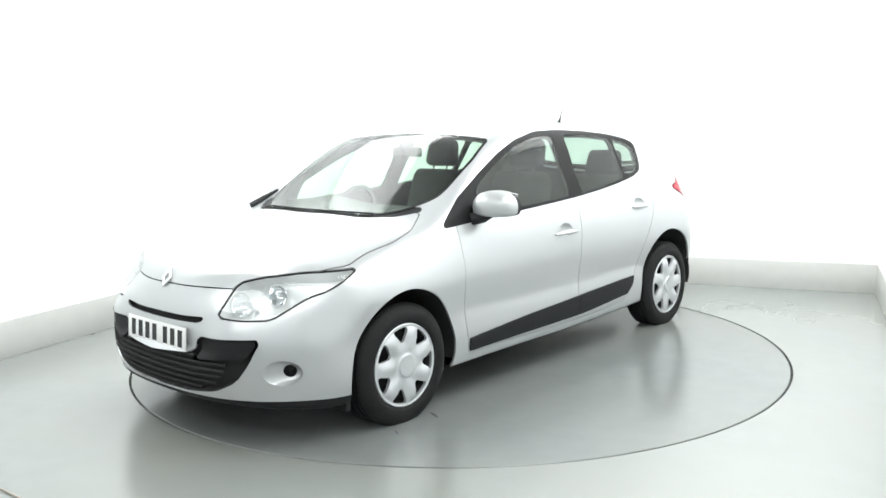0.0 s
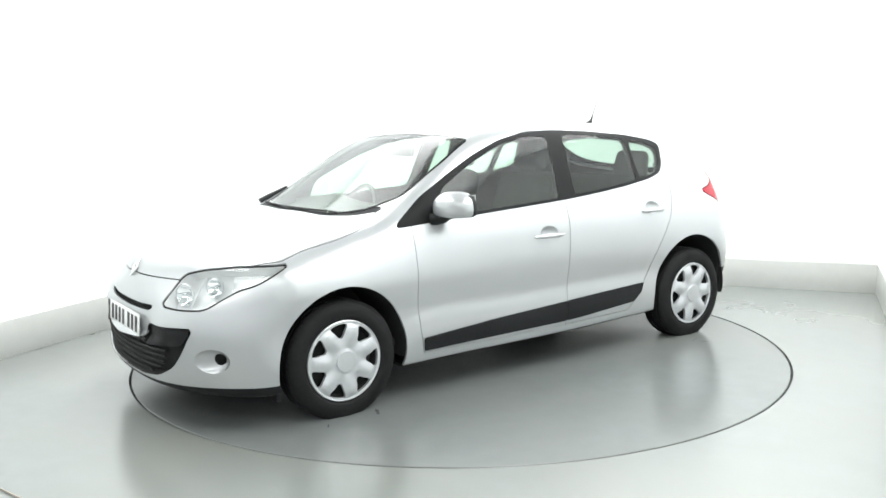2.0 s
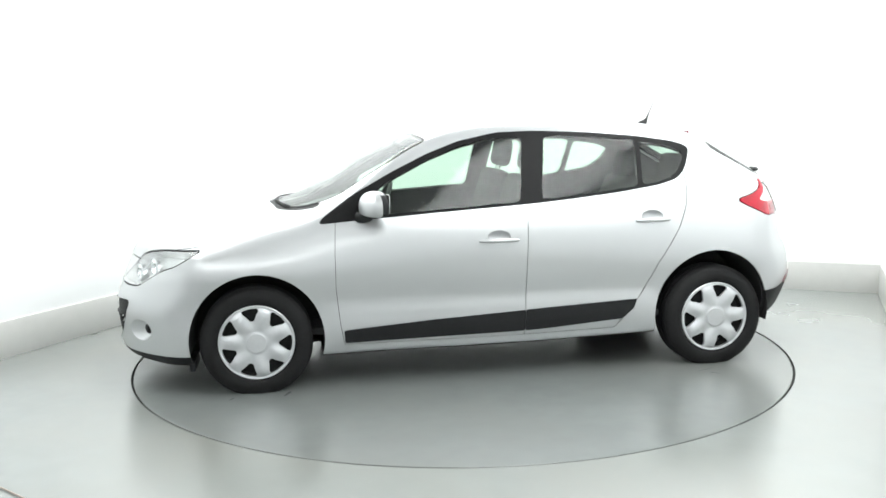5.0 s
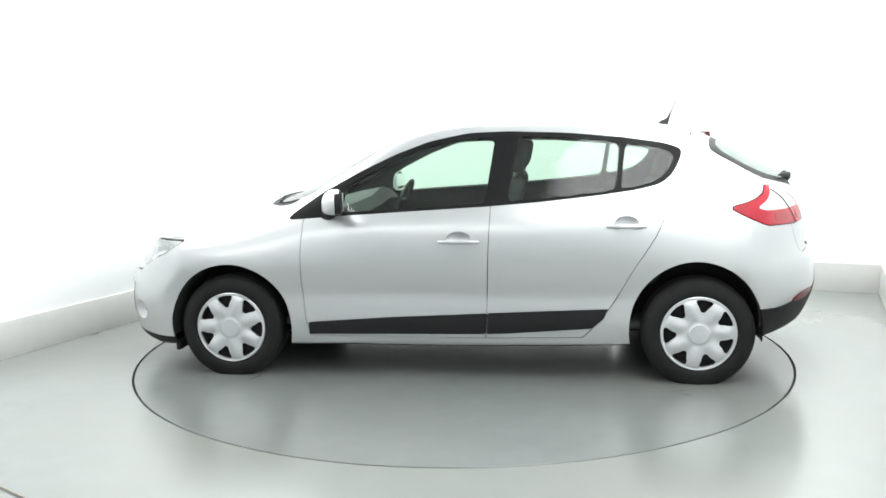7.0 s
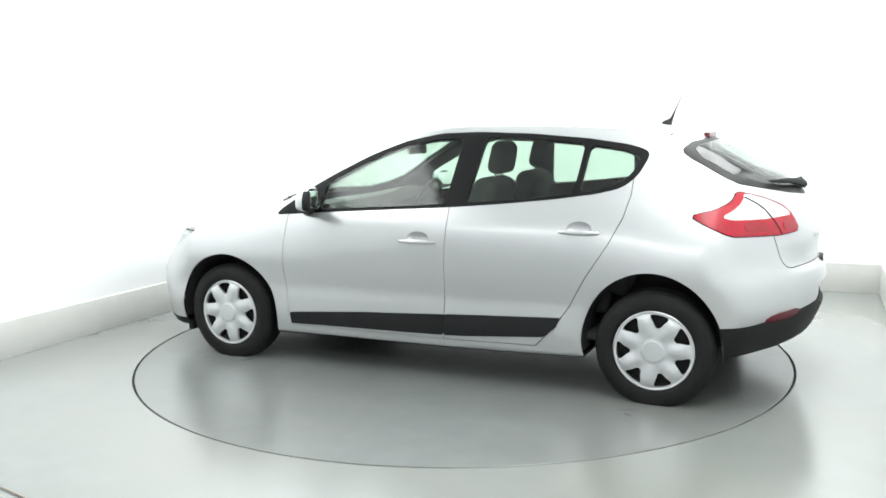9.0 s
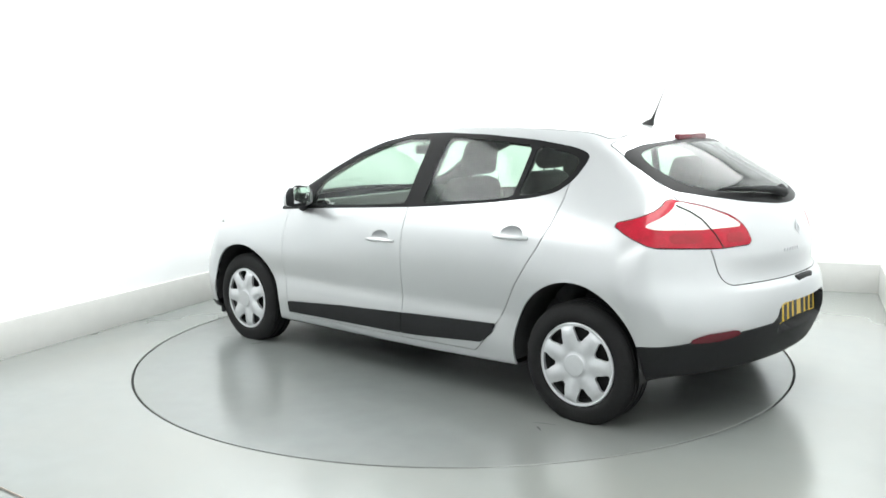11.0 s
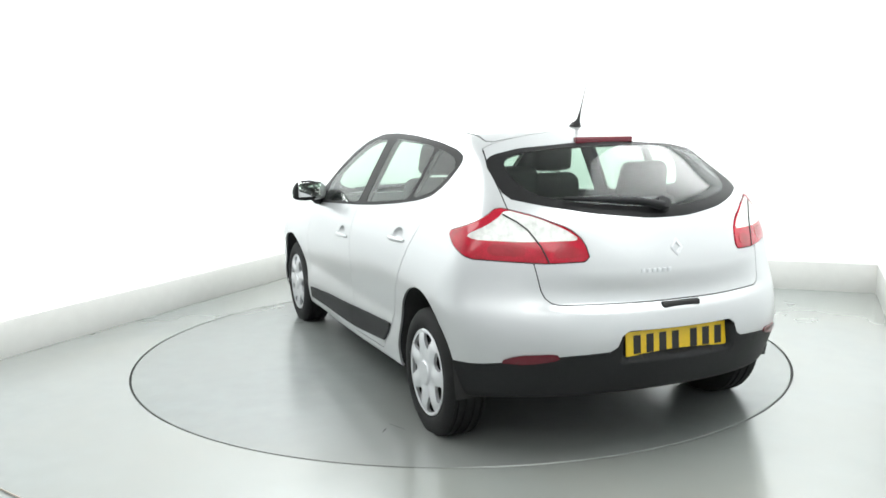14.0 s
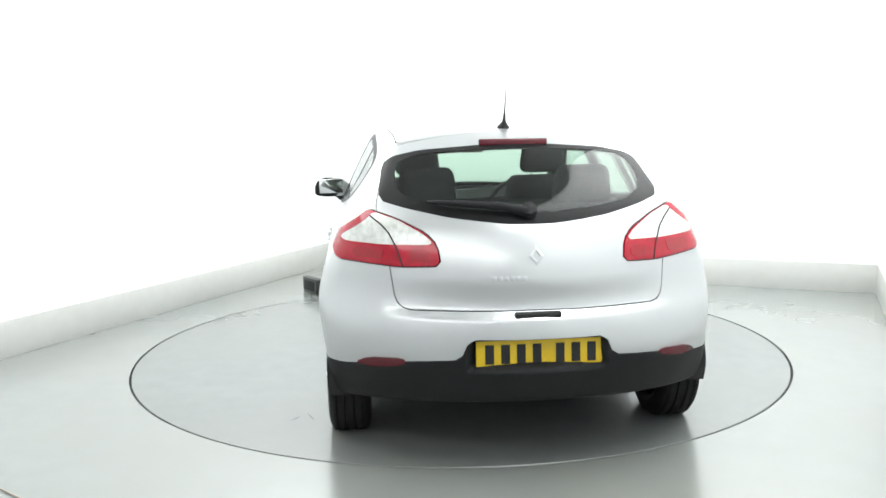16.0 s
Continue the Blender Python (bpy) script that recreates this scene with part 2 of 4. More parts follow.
# outline of the body along its middle, from the nose to the roof's end
TOP = spline([2.25, 2.12, 2.04, 1.95, 1.80, 1.60, 1.40, 1.27, 1.17, 1.06, 0.86, 0.67, 0.48, 0.29, 0.10, -0.26, -0.62, -0.97, -1.30, -1.50, -1.65, -2.2],
             [0.64, 0.735, 0.785, 0.828, 0.882, 0.928, 0.956, 0.97, 0.985, 1.022, 1.12, 1.232, 1.33, 1.393, 1.426, 1.443, 1.44, 1.427, 1.398, 1.36, 1.33, 1.20])
NOSE = spline([0.12, 0.17, 0.24, 0.33, 0.43, 0.53, 0.60, 0.66, 0.72, 0.78, 0.9, 1.1], [2.06, 2.105, 2.138, 2.157, 2.166, 2.168, 2.16, 2.143, 2.115, 2.08, 1.97, 1.7])
TAIL = spline([0.2, 0.30, 0.38, 0.46, 0.56, 0.64, 0.70, 0.85, 0.97, 1.08, 1.20, 1.295, 1.36, 1.5], [-1.95, -2.02, -2.06, -2.088, -2.098, -2.09, -2.072, -2.045, -2.0, -1.925, -1.735, -1.57, -1.45, -1.2])
SIDE = spline([0.12, 0.20, 0.27, 0.34, 0.41, 0.48, 0.57, 0.67, 0.78, 0.87, 0.95, 1.02, 1.12, 1.22, 1.32, 1.42, 1.5],
              [0.80, 0.848, 0.866, 0.872, 0.868, 0.868, 0.880, 0.889, 0.887, 0.870, 0.838, 0.805, 0.757, 0.708, 0.655, 0.59, 0.53])
BOTTOM = spline([2.2, 1.95, 1.7, 1.0, 0.0, -1.0, -1.6, -1.85, -2.15], [0.20, 0.18, 0.17, 0.18, 0.188, 0.21, 0.25, 0.28, 0.31])
CROWN = spline([2.2, 1.7, 1.3, 1.0, 0.4, 0.0, -1.0, -1.5, -2.2], [0.12, 0.095, 0.07, 0.05, 0.04, 0.05, 0.072, 0.095, 0.10])
SWEEP = spline([2.2, 1.6, 1.25, 0.9, 0.5, 0.2, -0.1, -0.5, -2.2], [0.0, 0.12, 0.22, 0.19, 0.14, 0.09, 0.03, 0.0, 0.0])
TUCK_LOW = spline([2.2, 1.7, 1.4, 1.0, 0.0, -1.0, -1.4, -2.2], [0.04, 0.0, -0.014, 0.002, 0.0, 0.002, -0.012, 0.02])
TUCK_BELT = spline([2.2, 1.7, 1.3, 0.95, 0.5, 0.0, -0.6, -1.2, -1.5, -2.2], [0.13, 0.09, 0.07, 0.05, 0.018, 0.0, 0.004, 0.018, 0.028, 0.045])
TUCK_ROOF = spline([2.2, 0.95, 0.5, 0.0, -0.6, -1.2, -1.5, -2.2], [0.1, 0.06, 0.025, 0.0, 0.01, 0.055, 0.085, 0.14])


def smax(a, b, r):
    k = np.clip(0.5 + 0.5 * (a - b) / r, 0, 1)
    return b + (a - b) * k + r * k * (1 - k)


def ramp01(v, a, b):
    k = np.clip((v - a) / (b - a), 0, 1)
    return k * k * (3 - 2 * k)


def side_y(x, z):
    lo, mid = ramp01(z, 0.62, 0.93), ramp01(z, 0.95, 1.25)
    crease = 0.007 * (1 - ramp01(z, 0.41, 0.50)) * ramp01(x, -1.02, -0.85) * (1 - ramp01(x, 0.85, 1.0))
    return SIDE(z) + crease - (TUCK_LOW(x) * (1 - lo) + TUCK_BELT(x) * lo * (1 - mid) + TUCK_ROOF(x) * mid)


def nose_x(y, z):
    y = np.abs(y)
    high, low = ramp01(z, 0.47, 0.68), 1 - ramp01(z, 0.42, 0.62)
    plate_face = 0.047 * (1 - ramp01(y, 0.28, 0.52)) * ramp01(z, 0.40, 0.45) * (1 - high)  # flat seat of the plate
    brow = (0.058 + 0.055 * ramp01(y, 0.08, 0.52) * ramp01(z, 0.58, 0.74)) * high * (1 - ramp01(y, 0.46, 0.98))
    return NOSE(z) - plate_face - brow - (0.19 - 0.035 * low) * y ** 2 - (0.58 - 0.045 * low) * y ** 4


def tail_x(y, z):
    k = ramp01(z, 0.45, 0.85)
    ledge = 0.022 * ramp01(z, 0.650, 0.695) * (1 - ramp01(z, 0.70, 0.82)) * (1 - ramp01(np.abs(y), 0.35, 0.66))
    return TAIL(z) + ledge + (0.32 + 0.25 * k) * y ** 2 + 0.30 * (1 - k) * y ** 4


def top_z(x, y):
    return TOP(x + SWEEP(x) * y ** 2) - CROWN(x) * np.abs(y / 0.75) ** 2.6


def body(x, y, z):
    """Signed distance-like field of the closed car body: negative inside."""
    y = np.abs(y)
    f_top = (z - top_z(x, y)) * 0.88
    f_side = y - side_y(x, z)
    f_front = (x - nose_x(y, z)) * 0.85
    f_back = (tail_x(y, z) - x) * 0.75
    f = smax(f_top, f_side, 0.055)
    f = smax(f, f_front, 0.042)
    f = smax(f, f_back, 0.075)
    return smax(f, BOTTOM(x) - z, 0.03)


def body_grad(v):
    e = 0.002
    g = np.empty_like(v)
    for k in range(3):
        d = np.zeros(3)
        d[k] = e
        g[:, k] = (body(*(v + d).T) - body(*(v - d).T)) / (2 * e)
    return g


def skin(h):
    """The body's surface as triangles: surface nets on a grid of step h, drawn onto the field's zero."""
    xs, zs = np.arange(-2.2, 2.3, h), np.arange(0.1, 1.52, h)
    yh = np.arange(0.5, 80) * h
    yh = yh[yh < 0.98]
    fh = body(xs[:, None, None], yh[None, :, None], zs[None, None, :])
    f = np.concatenate([fh[:, ::-1], fh], axis=1)
    ys = np.concatenate([-yh[::-1], yh])
    inside = f < 0
    c = np.zeros(tuple(n - 1 for n in f.shape), int)
    for i in (0, 1):
        for j in (0, 1):
            for k in (0, 1):
                c += inside[i:i + c.shape[0], j:j + c.shape[1], k:k + c.shape[2]]
    cells = np.argwhere((c > 0) & (c < 8))
    index = np.full(c.shape, -1)
    index[tuple(cells.T)] = np.arange(len(cells))
    v = np.stack([xs[cells[:, 0]], ys[cells[:, 1]], zs[cells[:, 2]]], 1) + h / 2
    quads = []
    for ax in range(3):
        a = [slice(None)] * 3
        b = [slice(None)] * 3
        a[ax], b[ax] = slice(0, -1), slice(1, None)
        ia, ib = inside[tuple(a)], inside[tuple(b)]
        for flip in (False, True):
            e = np.argwhere((ia & ~ib) if not flip else (~ia & ib))
            u, w = [k for k in range(3) if k != ax]
            ok = (e[:, u] > 0) & (e[:, w] > 0) & (e[:, u] < f.shape[u] - 1) & (e[:, w] < f.shape[w] - 1)
            e = e[ok]
            q = []
            for du, dw in ((-1, -1), (0, -1), (0, 0), (-1, 0)):
                o = e.copy()
                o[:, u] += du
                o[:, w] += dw
                q.append(index[tuple(o.T)])
            q = np.stack(q, 1)
            quads.append(q[:, ::-1] if flip != (ax == 1) else q)
    quads = np.concatenate(quads)
    for _ in range(6):
        g = body_grad(v)
        s = body(*v.T) / np.maximum((g ** 2).sum(1), 0.2)
        v = v - g * s[:, None]
        # even out the grid along the surface
        acc, cnt = np.zeros_like(v), np.zeros(len(v))
        for k in range(4):
            np.add.at(acc, quads[:, k], v[quads[:, (k + 1) % 4]])
            np.add.at(cnt, quads[:, k], 1)
        d = acc / np.maximum(cnt, 1)[:, None] - v
        nrm = g / np.linalg.norm(g, axis=1)[:, None]
        v = v + 0.5 * (d - nrm * (d * nrm).sum(1)[:, None])
    g = body_grad(v)
    v = v - g * (body(*v.T) / np.maximum((g ** 2).sum(1), 0.2))[:, None]
    g = body_grad(v)
    tris = np.concatenate([quads[:, [0, 1, 2]], quads[:, [0, 2, 3]]])
    return v, tris, g / np.linalg.norm(g, axis=1)[:, None]


# ---- cutting the skin into panels ----
def compact(v, t, n):
    used, inv = np.unique(t, return_inverse=True)
    return v[used], inv.reshape(-1, 3), n[used]


def split(mesh, s):
    """Cuts the triangles along s = 0: (the part where s < 0, the rest)."""
    v, t, n = mesh
    s = np.where(np.abs(s) < 1e-6, 1e-6, s)
    neg = s < 0
    k = neg[t].sum(1)
    cut = t[(k == 1) | (k == 2)]
    if len(cut) == 0:
        return compact(v, t[k == 3], n), compact(v, t[k == 0], n)
    kc = neg[cut].sum(1)
    lone = np.where((kc == 1)[:, None], neg[cut], ~neg[cut]).argmax(1)
    r = np.arange(len(cut))
    a, b, c = cut[r, lone], cut[r, (lone + 1) % 3], cut[r, (lone + 2) % 3]
    e = np.sort(np.concatenate([np.stack([a, b], 1), np.stack([a, c], 1)]), 1)
    u, inv = np.unique(e, axis=0, return_inverse=True)
    inv = inv.reshape(-1)
    w = (s[u[:, 0]] / (s[u[:, 0]] - s[u[:, 1]]))[:, None]
    nv = v[u[:, 0]] * (1 - w) + v[u[:, 1]] * w
    nn = n[u[:, 0]] * (1 - w) + n[u[:, 1]] * w
    nn /= np.linalg.norm(nn, axis=1)[:, None]
    ab, ac = inv[:len(cut)] + len(v), inv[len(cut):] + len(v)
    v2, n2 = np.concatenate([v, nv]), np.concatenate([n, nn])
    tip, quad = np.stack([a, ab, ac], 1), np.concatenate([np.stack([ab, b, c], 1), np.stack([ab, c, ac], 1)])
    one, two = kc == 1, kc == 2
    q1, q2 = np.concatenate([one, one]), np.concatenate([two, two])
    t_in = np.concatenate([t[k == 3], tip[one], quad[q2]])
    t_out = np.concatenate([t[k == 0], tip[two], quad[q1]])
    return compact(v2, t_in, n2), compact(v2, t_out, n2)


def rounded(points, times=2, reach=0.022):
    p = np.array(points, float)
    for _ in range(times):
        q = np.roll(p, -1, 0)
        k = np.minimum(0.22, reach / np.maximum(np.linalg.norm(q - p, axis=1), 1e-9))[:, None]
        p = np.stack([p + (q - p) * k, q - (q - p) * k], 1).reshape(-1, 2)
    return p


def inside_of(points, u, w, soft=1):
    """Signed distance to a closed outline: negative within."""
    p = rounded(points, 3, 1.0) if soft == 3 else rounded(points, soft) if soft else np.array(points, float)
    d2, odd = np.full(len(u), 1e9), np.zeros(len(u), bool)
    for (x0, y0), (x1, y1) in zip(p, np.roll(p, -1, 0)):
        ex, ey = x1 - x0, y1 - y0
        t = np.clip(((u - x0) * ex + (w - y0) * ey) / (ex * ex + ey * ey + 1e-12), 0, 1)
        d2 = np.minimum(d2, (u - x0 - t * ex) ** 2 + (w - y0 - t * ey) ** 2)
        cross = (y0 > w) != (y1 > w)
        odd ^= cross & (u < x0 + (w - y0) * ex / (ey if ey else 1e-12))
    d = np.sqrt(d2)
    return np.where(odd, -d, d)


def both(half):
    """An outline in (y, z) or (x, y) given for the left half, mirrored to the whole. Halves run from the middle and back to it."""
    return list(half) + [(-a, b) for a, b in reversed(half)]


def side_field(points, sign, soft=1):
    return lambda v: np.maximum(inside_of(points, v[:, 0], v[:, 2], soft), 0.3 - sign * v[:, 1])


def corner_field(points, sign, front):
    def f(v):
        u = (sign * v[:, 1] + (-v[:, 0] if front else v[:, 0])) * 0.7071
        lim = np.maximum(1.2 - (v[:, 0] if front else -v[:, 0]), 0.2 - sign * v[:, 1])
        return np.maximum(inside_of(points, u, v[:, 2], 1), lim)
    return f


def end_field(points, front, limit, soft=1):
    return lambda v: np.maximum(inside_of(points, v[:, 1], v[:, 2], soft), limit - (v[:, 0] if front else -v[:, 0]))


def top_field(points, low, soft=1):
    return lambda v: np.maximum(inside_of(points, v[:, 0], v[:, 1], soft), low - v[:, 2])


SEALS = []


def take(mesh, field, gap=0.0):
    """Takes a panel out of the skin, with a dark joint of that width round it."""
    if not gap:
        return split(mesh, field(mesh[0]))
    inner, rest = split(mesh, field(mesh[0]) + gap / 2)
    joint, rest = split(rest, field(rest[0]) - gap / 2)
    SEALS.append((joint[0] - joint[2] * 0.007, joint[1], joint[2]))
    return inner, rest


def borders(t):
    e = np.concatenate([t[:, [0, 1]], t[:, [1, 2]], t[:, [2, 0]]])
    key = np.sort(e, 1)
    _, idx, inv, cnt = np.unique(key, axis=0, return_index=True, return_inverse=True, return_counts=True)
    return e[idx[cnt == 1]]


def panel(name, mesh, material, parent, label="", rim=0.012, lift=0.0, dent=None, own_normals=True):
    """A sheet panel with folded-in edges. lift: metres along its normals; dent: metres pushed in, by vertex."""
    v, t, n = mesh
    v = v + n * lift
    if dent is not None:
        v = v - n * dent[:, None]
    nn = n
    if rim and len(t):
        e = borders(t)
        a, b = v[e[:, 0]], v[e[:, 1]]
        out = np.cross(b - a, n[e[:, 0]])
        out /= np.maximum(np.linalg.norm(out, axis=1), 1e-9)[:, None]
        k = len(v)
        m = len(e)
        ring = np.concatenate([a, b, b - n[e[:, 1]] * rim, a - n[e[:, 0]] * rim])
        v = np.concatenate([v, ring])
        nn = np.concatenate([n, out, out, out, out])
        i = np.arange(m) + k
        wall = np.concatenate([np.stack([i, i + 3 * m, i + 2 * m], 1), np.stack([i, i + 2 * m, i + m], 1)])
        if rim < 0:
            nn[k:] = -nn[k:]
        t = np.concatenate([t, wall])
    if own_normals:
        return mesh_ob(name, v, t, material, parent, label, normals=nn)
    return mesh_ob(name, v, t, material, parent, label)


def pick(mesh, mask):
    """The triangles all of whose corners are in the mask."""
    v, t, n = mesh
    return compact(v, t[mask[t].all(1)], n)


# ---- outlines of the car's panels: (x, z) from the side, (y, z) from an end, (x, y) from above ----
DAYLIGHT = [(0.965, 0.905), (0.63, 0.930), (0.335, 0.949), (-0.2, 0.980), (-0.48, 1.002), (-0.76, 1.030), (-1.0, 1.062), (-1.125, 1.093), (-1.195, 1.152), (-1.245, 1.255),
            (-1.225, 1.285), (-1.136, 1.312), (-0.92, 1.345), (-0.606, 1.373), (-0.29, 1.386), (-0.06, 1.380), (0.162, 1.336), (0.356, 1.266), (0.556, 1.172), (0.776, 1.055), (0.955, 0.93)]
GLASS_FRONT = [(0.66, 0.946), (0.335, 0.966), (-0.162, 0.995), (-0.212, 1.350), (-0.02, 1.347), (0.16, 1.308), (0.35, 1.236), (0.54, 1.142), (0.64, 1.085)]
GLASS_REAR = [(-0.285, 1.003), (-0.60, 1.030), (-0.875, 1.060), (-0.905, 1.318), (-0.61, 1.346), (-0.345, 1.357)]
GLASS_QUARTER = [(-0.905, 1.066), (-1.02, 1.085), (-1.10, 1.108), (-1.165, 1.165), (-1.205, 1.245), (-1.12, 1.283), (-0.935, 1.313)]
DOOR_FRONT = [(0.872, 0.98), (0.885, 0.754), (0.886, 0.559), (0.868, 0.361), (0.848, 0.245), (-0.165, 0.245), (-0.172, 0.39), (-0.182, 0.724), (-0.197, 1.05), (0.2, 1.2)]
DOOR_REAR = [(-0.197, 1.05), (-0.182, 0.724), (-0.172, 0.39), (-0.165, 0.245), (-0.70, 0.255), (-0.80, 0.36), (-0.88, 0.474), (-0.967, 0.633), (-1.085, 0.815), (-1.15, 0.95), (-1.176, 1.06), (-1.176, 1.15), (-0.6, 1.2)]
STRIP_FRONT = [(0.850, 0.325), (0.341, 0.362), (-0.171, 0.388), (-0.167, 0.272), (0.346, 0.265), (0.845, 0.257)]
STRIP_REAR = [(-0.175, 0.389), (-0.834, 0.417), (-0.813, 0.364), (-0.744, 0.309), (-0.294, 0.277), (-0.171, 0.272)]
HEADLAMP = [(-1.167, 0.592), (-1.128, 0.655), (-1.075, 0.733), (-0.95, 0.762), (-0.78, 0.784), (-0.53, 0.792), (-0.585, 0.748), (-0.66, 0.705), (-0.75, 0.680), (-0.83, 0.636), (-0.91, 0.590), (-1.04, 0.585)]
TAIL_LAMP = [(-0.470, 0.965), (-0.587, 1.000), (-0.672, 1.038), (-0.712, 1.080), (-0.88, 1.045), (-1.024, 0.995), (-1.089, 0.944), (-1.122, 0.862), (-0.95, 0.852), (-0.612, 0.866), (-0.52, 0.915)]
TAIL_WHITE = [(-0.587, 0.960), (-0.684, 1.003), (-0.735, 1.040), (-0.752, 1.068), (-0.892, 1.037), (-1.014, 0.989), (-1.078, 0.945), (-0.854, 0.938), (-0.636, 0.944)]
HOOD = [(2.30, 0.0), (2.25, 0.36), (1.95, 0.50), (1.885, 0.605), (1.785, 0.71), (1.62, 0.80), (1.48, 0.775), (1.296, 0.775), (1.148, 0.747), (1.065, 0.70), (0.975, 0.655), (1.085, 0.56), (1.19, 0.415), (1.247, 0.0)]
HOOD = HOOD + [(x, -y) for x, y in HOOD[-2:0:-1]]
COWL = [(1.26, 0.0), (1.20, 0.42), (1.095, 0.57), (0.965, 0.665), (0.94, 0.615), (1.045, 0.535), (1.155, 0.393), (1.206, 0.0)]
COWL = COWL + [(x, -y) for x, y in COWL[-2:0:-1]]
SCREEN = [(1.208, 0.0), (1.158, 0.393), (1.048, 0.535), (0.942, 0.614), (0.845, 0.664), (0.755, 0.667), (0.545, 0.652), (0.337, 0.600), (0.346, 0.42), (0.352, 0.25), (0.349, 0.0)]
SCREEN = SCREEN + [(x, -y) for x, y in SCREEN[-2:0:-1]]
ROOF = [(0.335, 0.0), (0.325, 0.25), (0.305, 0.56), (0.10, 0.557), (-0.3, 0.55), (-0.8, 0.545), (-1.30, 0.525), (-1.335, 0.3), (-1.345, 0.0)]
ROOF = ROOF + [(x, -y) for x, y in ROOF[-2:0:-1]]
REAR_GLASS = both([(0.0, 1.340), (0.142, 1.338), (0.423, 1.318), (0.555, 1.290), (0.598, 1.255), (0.622, 1.113), (0.5, 1.083), (0.32, 1.050), (0.1, 1.027), (0.0, 1.026)])
TAILGATE = both([(0.0, 1.5), (0.53, 1.5), (0.545, 1.36), (0.592, 1.25), (0.628, 1.113), (0.632, 1.07), (0.60, 0.95), (0.582, 0.85), (0.565, 0.72), (0.528, 0.684), (0.34, 0.686), (0.0, 0.690)])
LOWER_GRILLE = both([(0.0, 0.405), (0.285, 0.422), (0.318, 0.500), (0.652, 0.510), (0.605, 0.40), (0.540, 0.312), (0.43, 0.258), (0.267, 0.238), (0.0, 0.235)])
SLOT = both([(0.0, 0.580), (0.19, 0.579), (0.350, 0.586), (0.315, 0.556), (0.15, 0.552), (0.0, 0.552)])
REAR_SKIRT = both([(0.0, 0.578), (0.277, 0.578), (0.312, 0.496), (0.51, 0.480), (0.70, 0.447), (0.80, 0.425), (0.95, 0.42), (0.95, 0.1), (0.0, 0.1)])
REFLECTOR = [(0.745, 0.443), (0.68, 0.480), (0.54, 0.492), (0.525, 0.468), (0.64, 0.442)]
ARCHES = ((1.315, 0.288, 0.360, 0.371), (-1.303, 0.298, 0.355, 0.386))

RED = shader("red_lamp_plastic", (0.37, 0.006, 0.022), 0.12, coat=0.0, noise_scale=16, noise_amount=0.35)
WHITELAMP = shader("pale_lamp_plastic", (0.66, 0.67, 0.645), 0.15, coat=0.5, noise_scale=5, noise_amount=0.3)
CELLRED = shader("deep_red_lamp_plastic", (0.3, 0.008, 0.02), 0.2, noise_scale=30, noise_amount=0.25)
GREYTRIM = shader("grey_lamp_trim", (0.62, 0.63, 0.64), 0.3, 0.3, noise_scale=20, noise_amount=0.1)
BRAKERED = shader("dark_red_lamp_plastic", (0.10, 0.008, 0.016), 0.25, noise_scale=40, noise_amount=0.15)
REFLECT = shader("lamp_reflector_metal", (0.9, 0.9, 0.9), 0.2, 0.3, noise_scale=14, noise_amount=0.06)
YELLOW = shader("yellow_plate", (0.82, 0.55, 0.02), 0.35, noise_scale=8, noise_amount=0.05)
WHITEPLATE = shader("white_plate", (0.88, 0.88, 0.87), 0.35, noise_scale=8, noise_amount=0.05)
BLACKINK = shader("black_lettering", (0.012, 0.012, 0.014), 0.5, noise_scale=8, noise_amount=0.1)
DASH = shader("dark_dashboard_plastic", (0.028, 0.029, 0.031), 0.6, noise_scale=7, noise_amount=0.15, bump=0.4, bump_scale=400)
UNDER = shader("underbody_black", (0.02, 0.02, 0.02), 0.85, noise_scale=4, noise_amount=0.3)

FULL = skin(0.0125)
V0, T0, N0 = FULL
rest = FULL

# wheel arches
for ax, az, ra, rb in ARCHES:
    for sg in (1, -1):
        hole, rest = split(rest, np.maximum(0.5 - sg * rest[0][:, 1], np.sqrt(((rest[0][:, 0] - ax) / ra) ** 2 + ((rest[0][:, 2] - az) / rb) ** 2) * 0.36 - 0.36))

# glass and the black surround of the side windows
screen, rest = take(rest, top_field(SCREEN, 0.9), 0.0)
rear_glass, rest = take(rest, end_field(REAR_GLASS, False, 1.3, 1), 0.0)
LINING_SOURCE = rest
SIDES = {}
for sg in (1, -1):
    surround, rest = take(rest, side_field(DAYLIGHT, sg))
    gf, surround = take(surround, side_field(GLASS_FRONT, sg))
    gr, surround = take(surround, side_field(GLASS_REAR, sg))
    gq, surround = take(surround, side_field(GLASS_QUARTER, sg))
    SIDES[sg] = dict(surround=surround, gf=gf, gr=gr, gq=gq)
head, tail = {}, {}
for sg in (1, -1):
    head[sg], rest = take(rest, corner_field(HEADLAMP, sg, True), 0.009)
    tail[sg], rest = take(rest, corner_field(TAIL_LAMP, sg, False), 0.005)
hood, rest = take(rest, top_field(HOOD, 0.708), 0.006)
cowl, rest = take(rest, top_field(COWL, 0.9))
tailgate, rest = take(rest, end_field(TAILGATE, False, 1.32), 0.0045)
grille, rest = take(rest, end_field(LOWER_GRILLE, True, 1.7))
slot, rest = take(rest, end_field(SLOT, True, 1.7))
skirt, rest = take(rest, end_field(REAR_SKIRT, False, 1.50), 0.003)
under, rest = split(rest, np.maximum(rest[2][:, 2] + 0.75, rest[0][:, 2] - 0.4))
lip, rest = split(rest, np.maximum(rest[0][:, 2] - 0.224, 1.3 - rest[0][:, 0]))
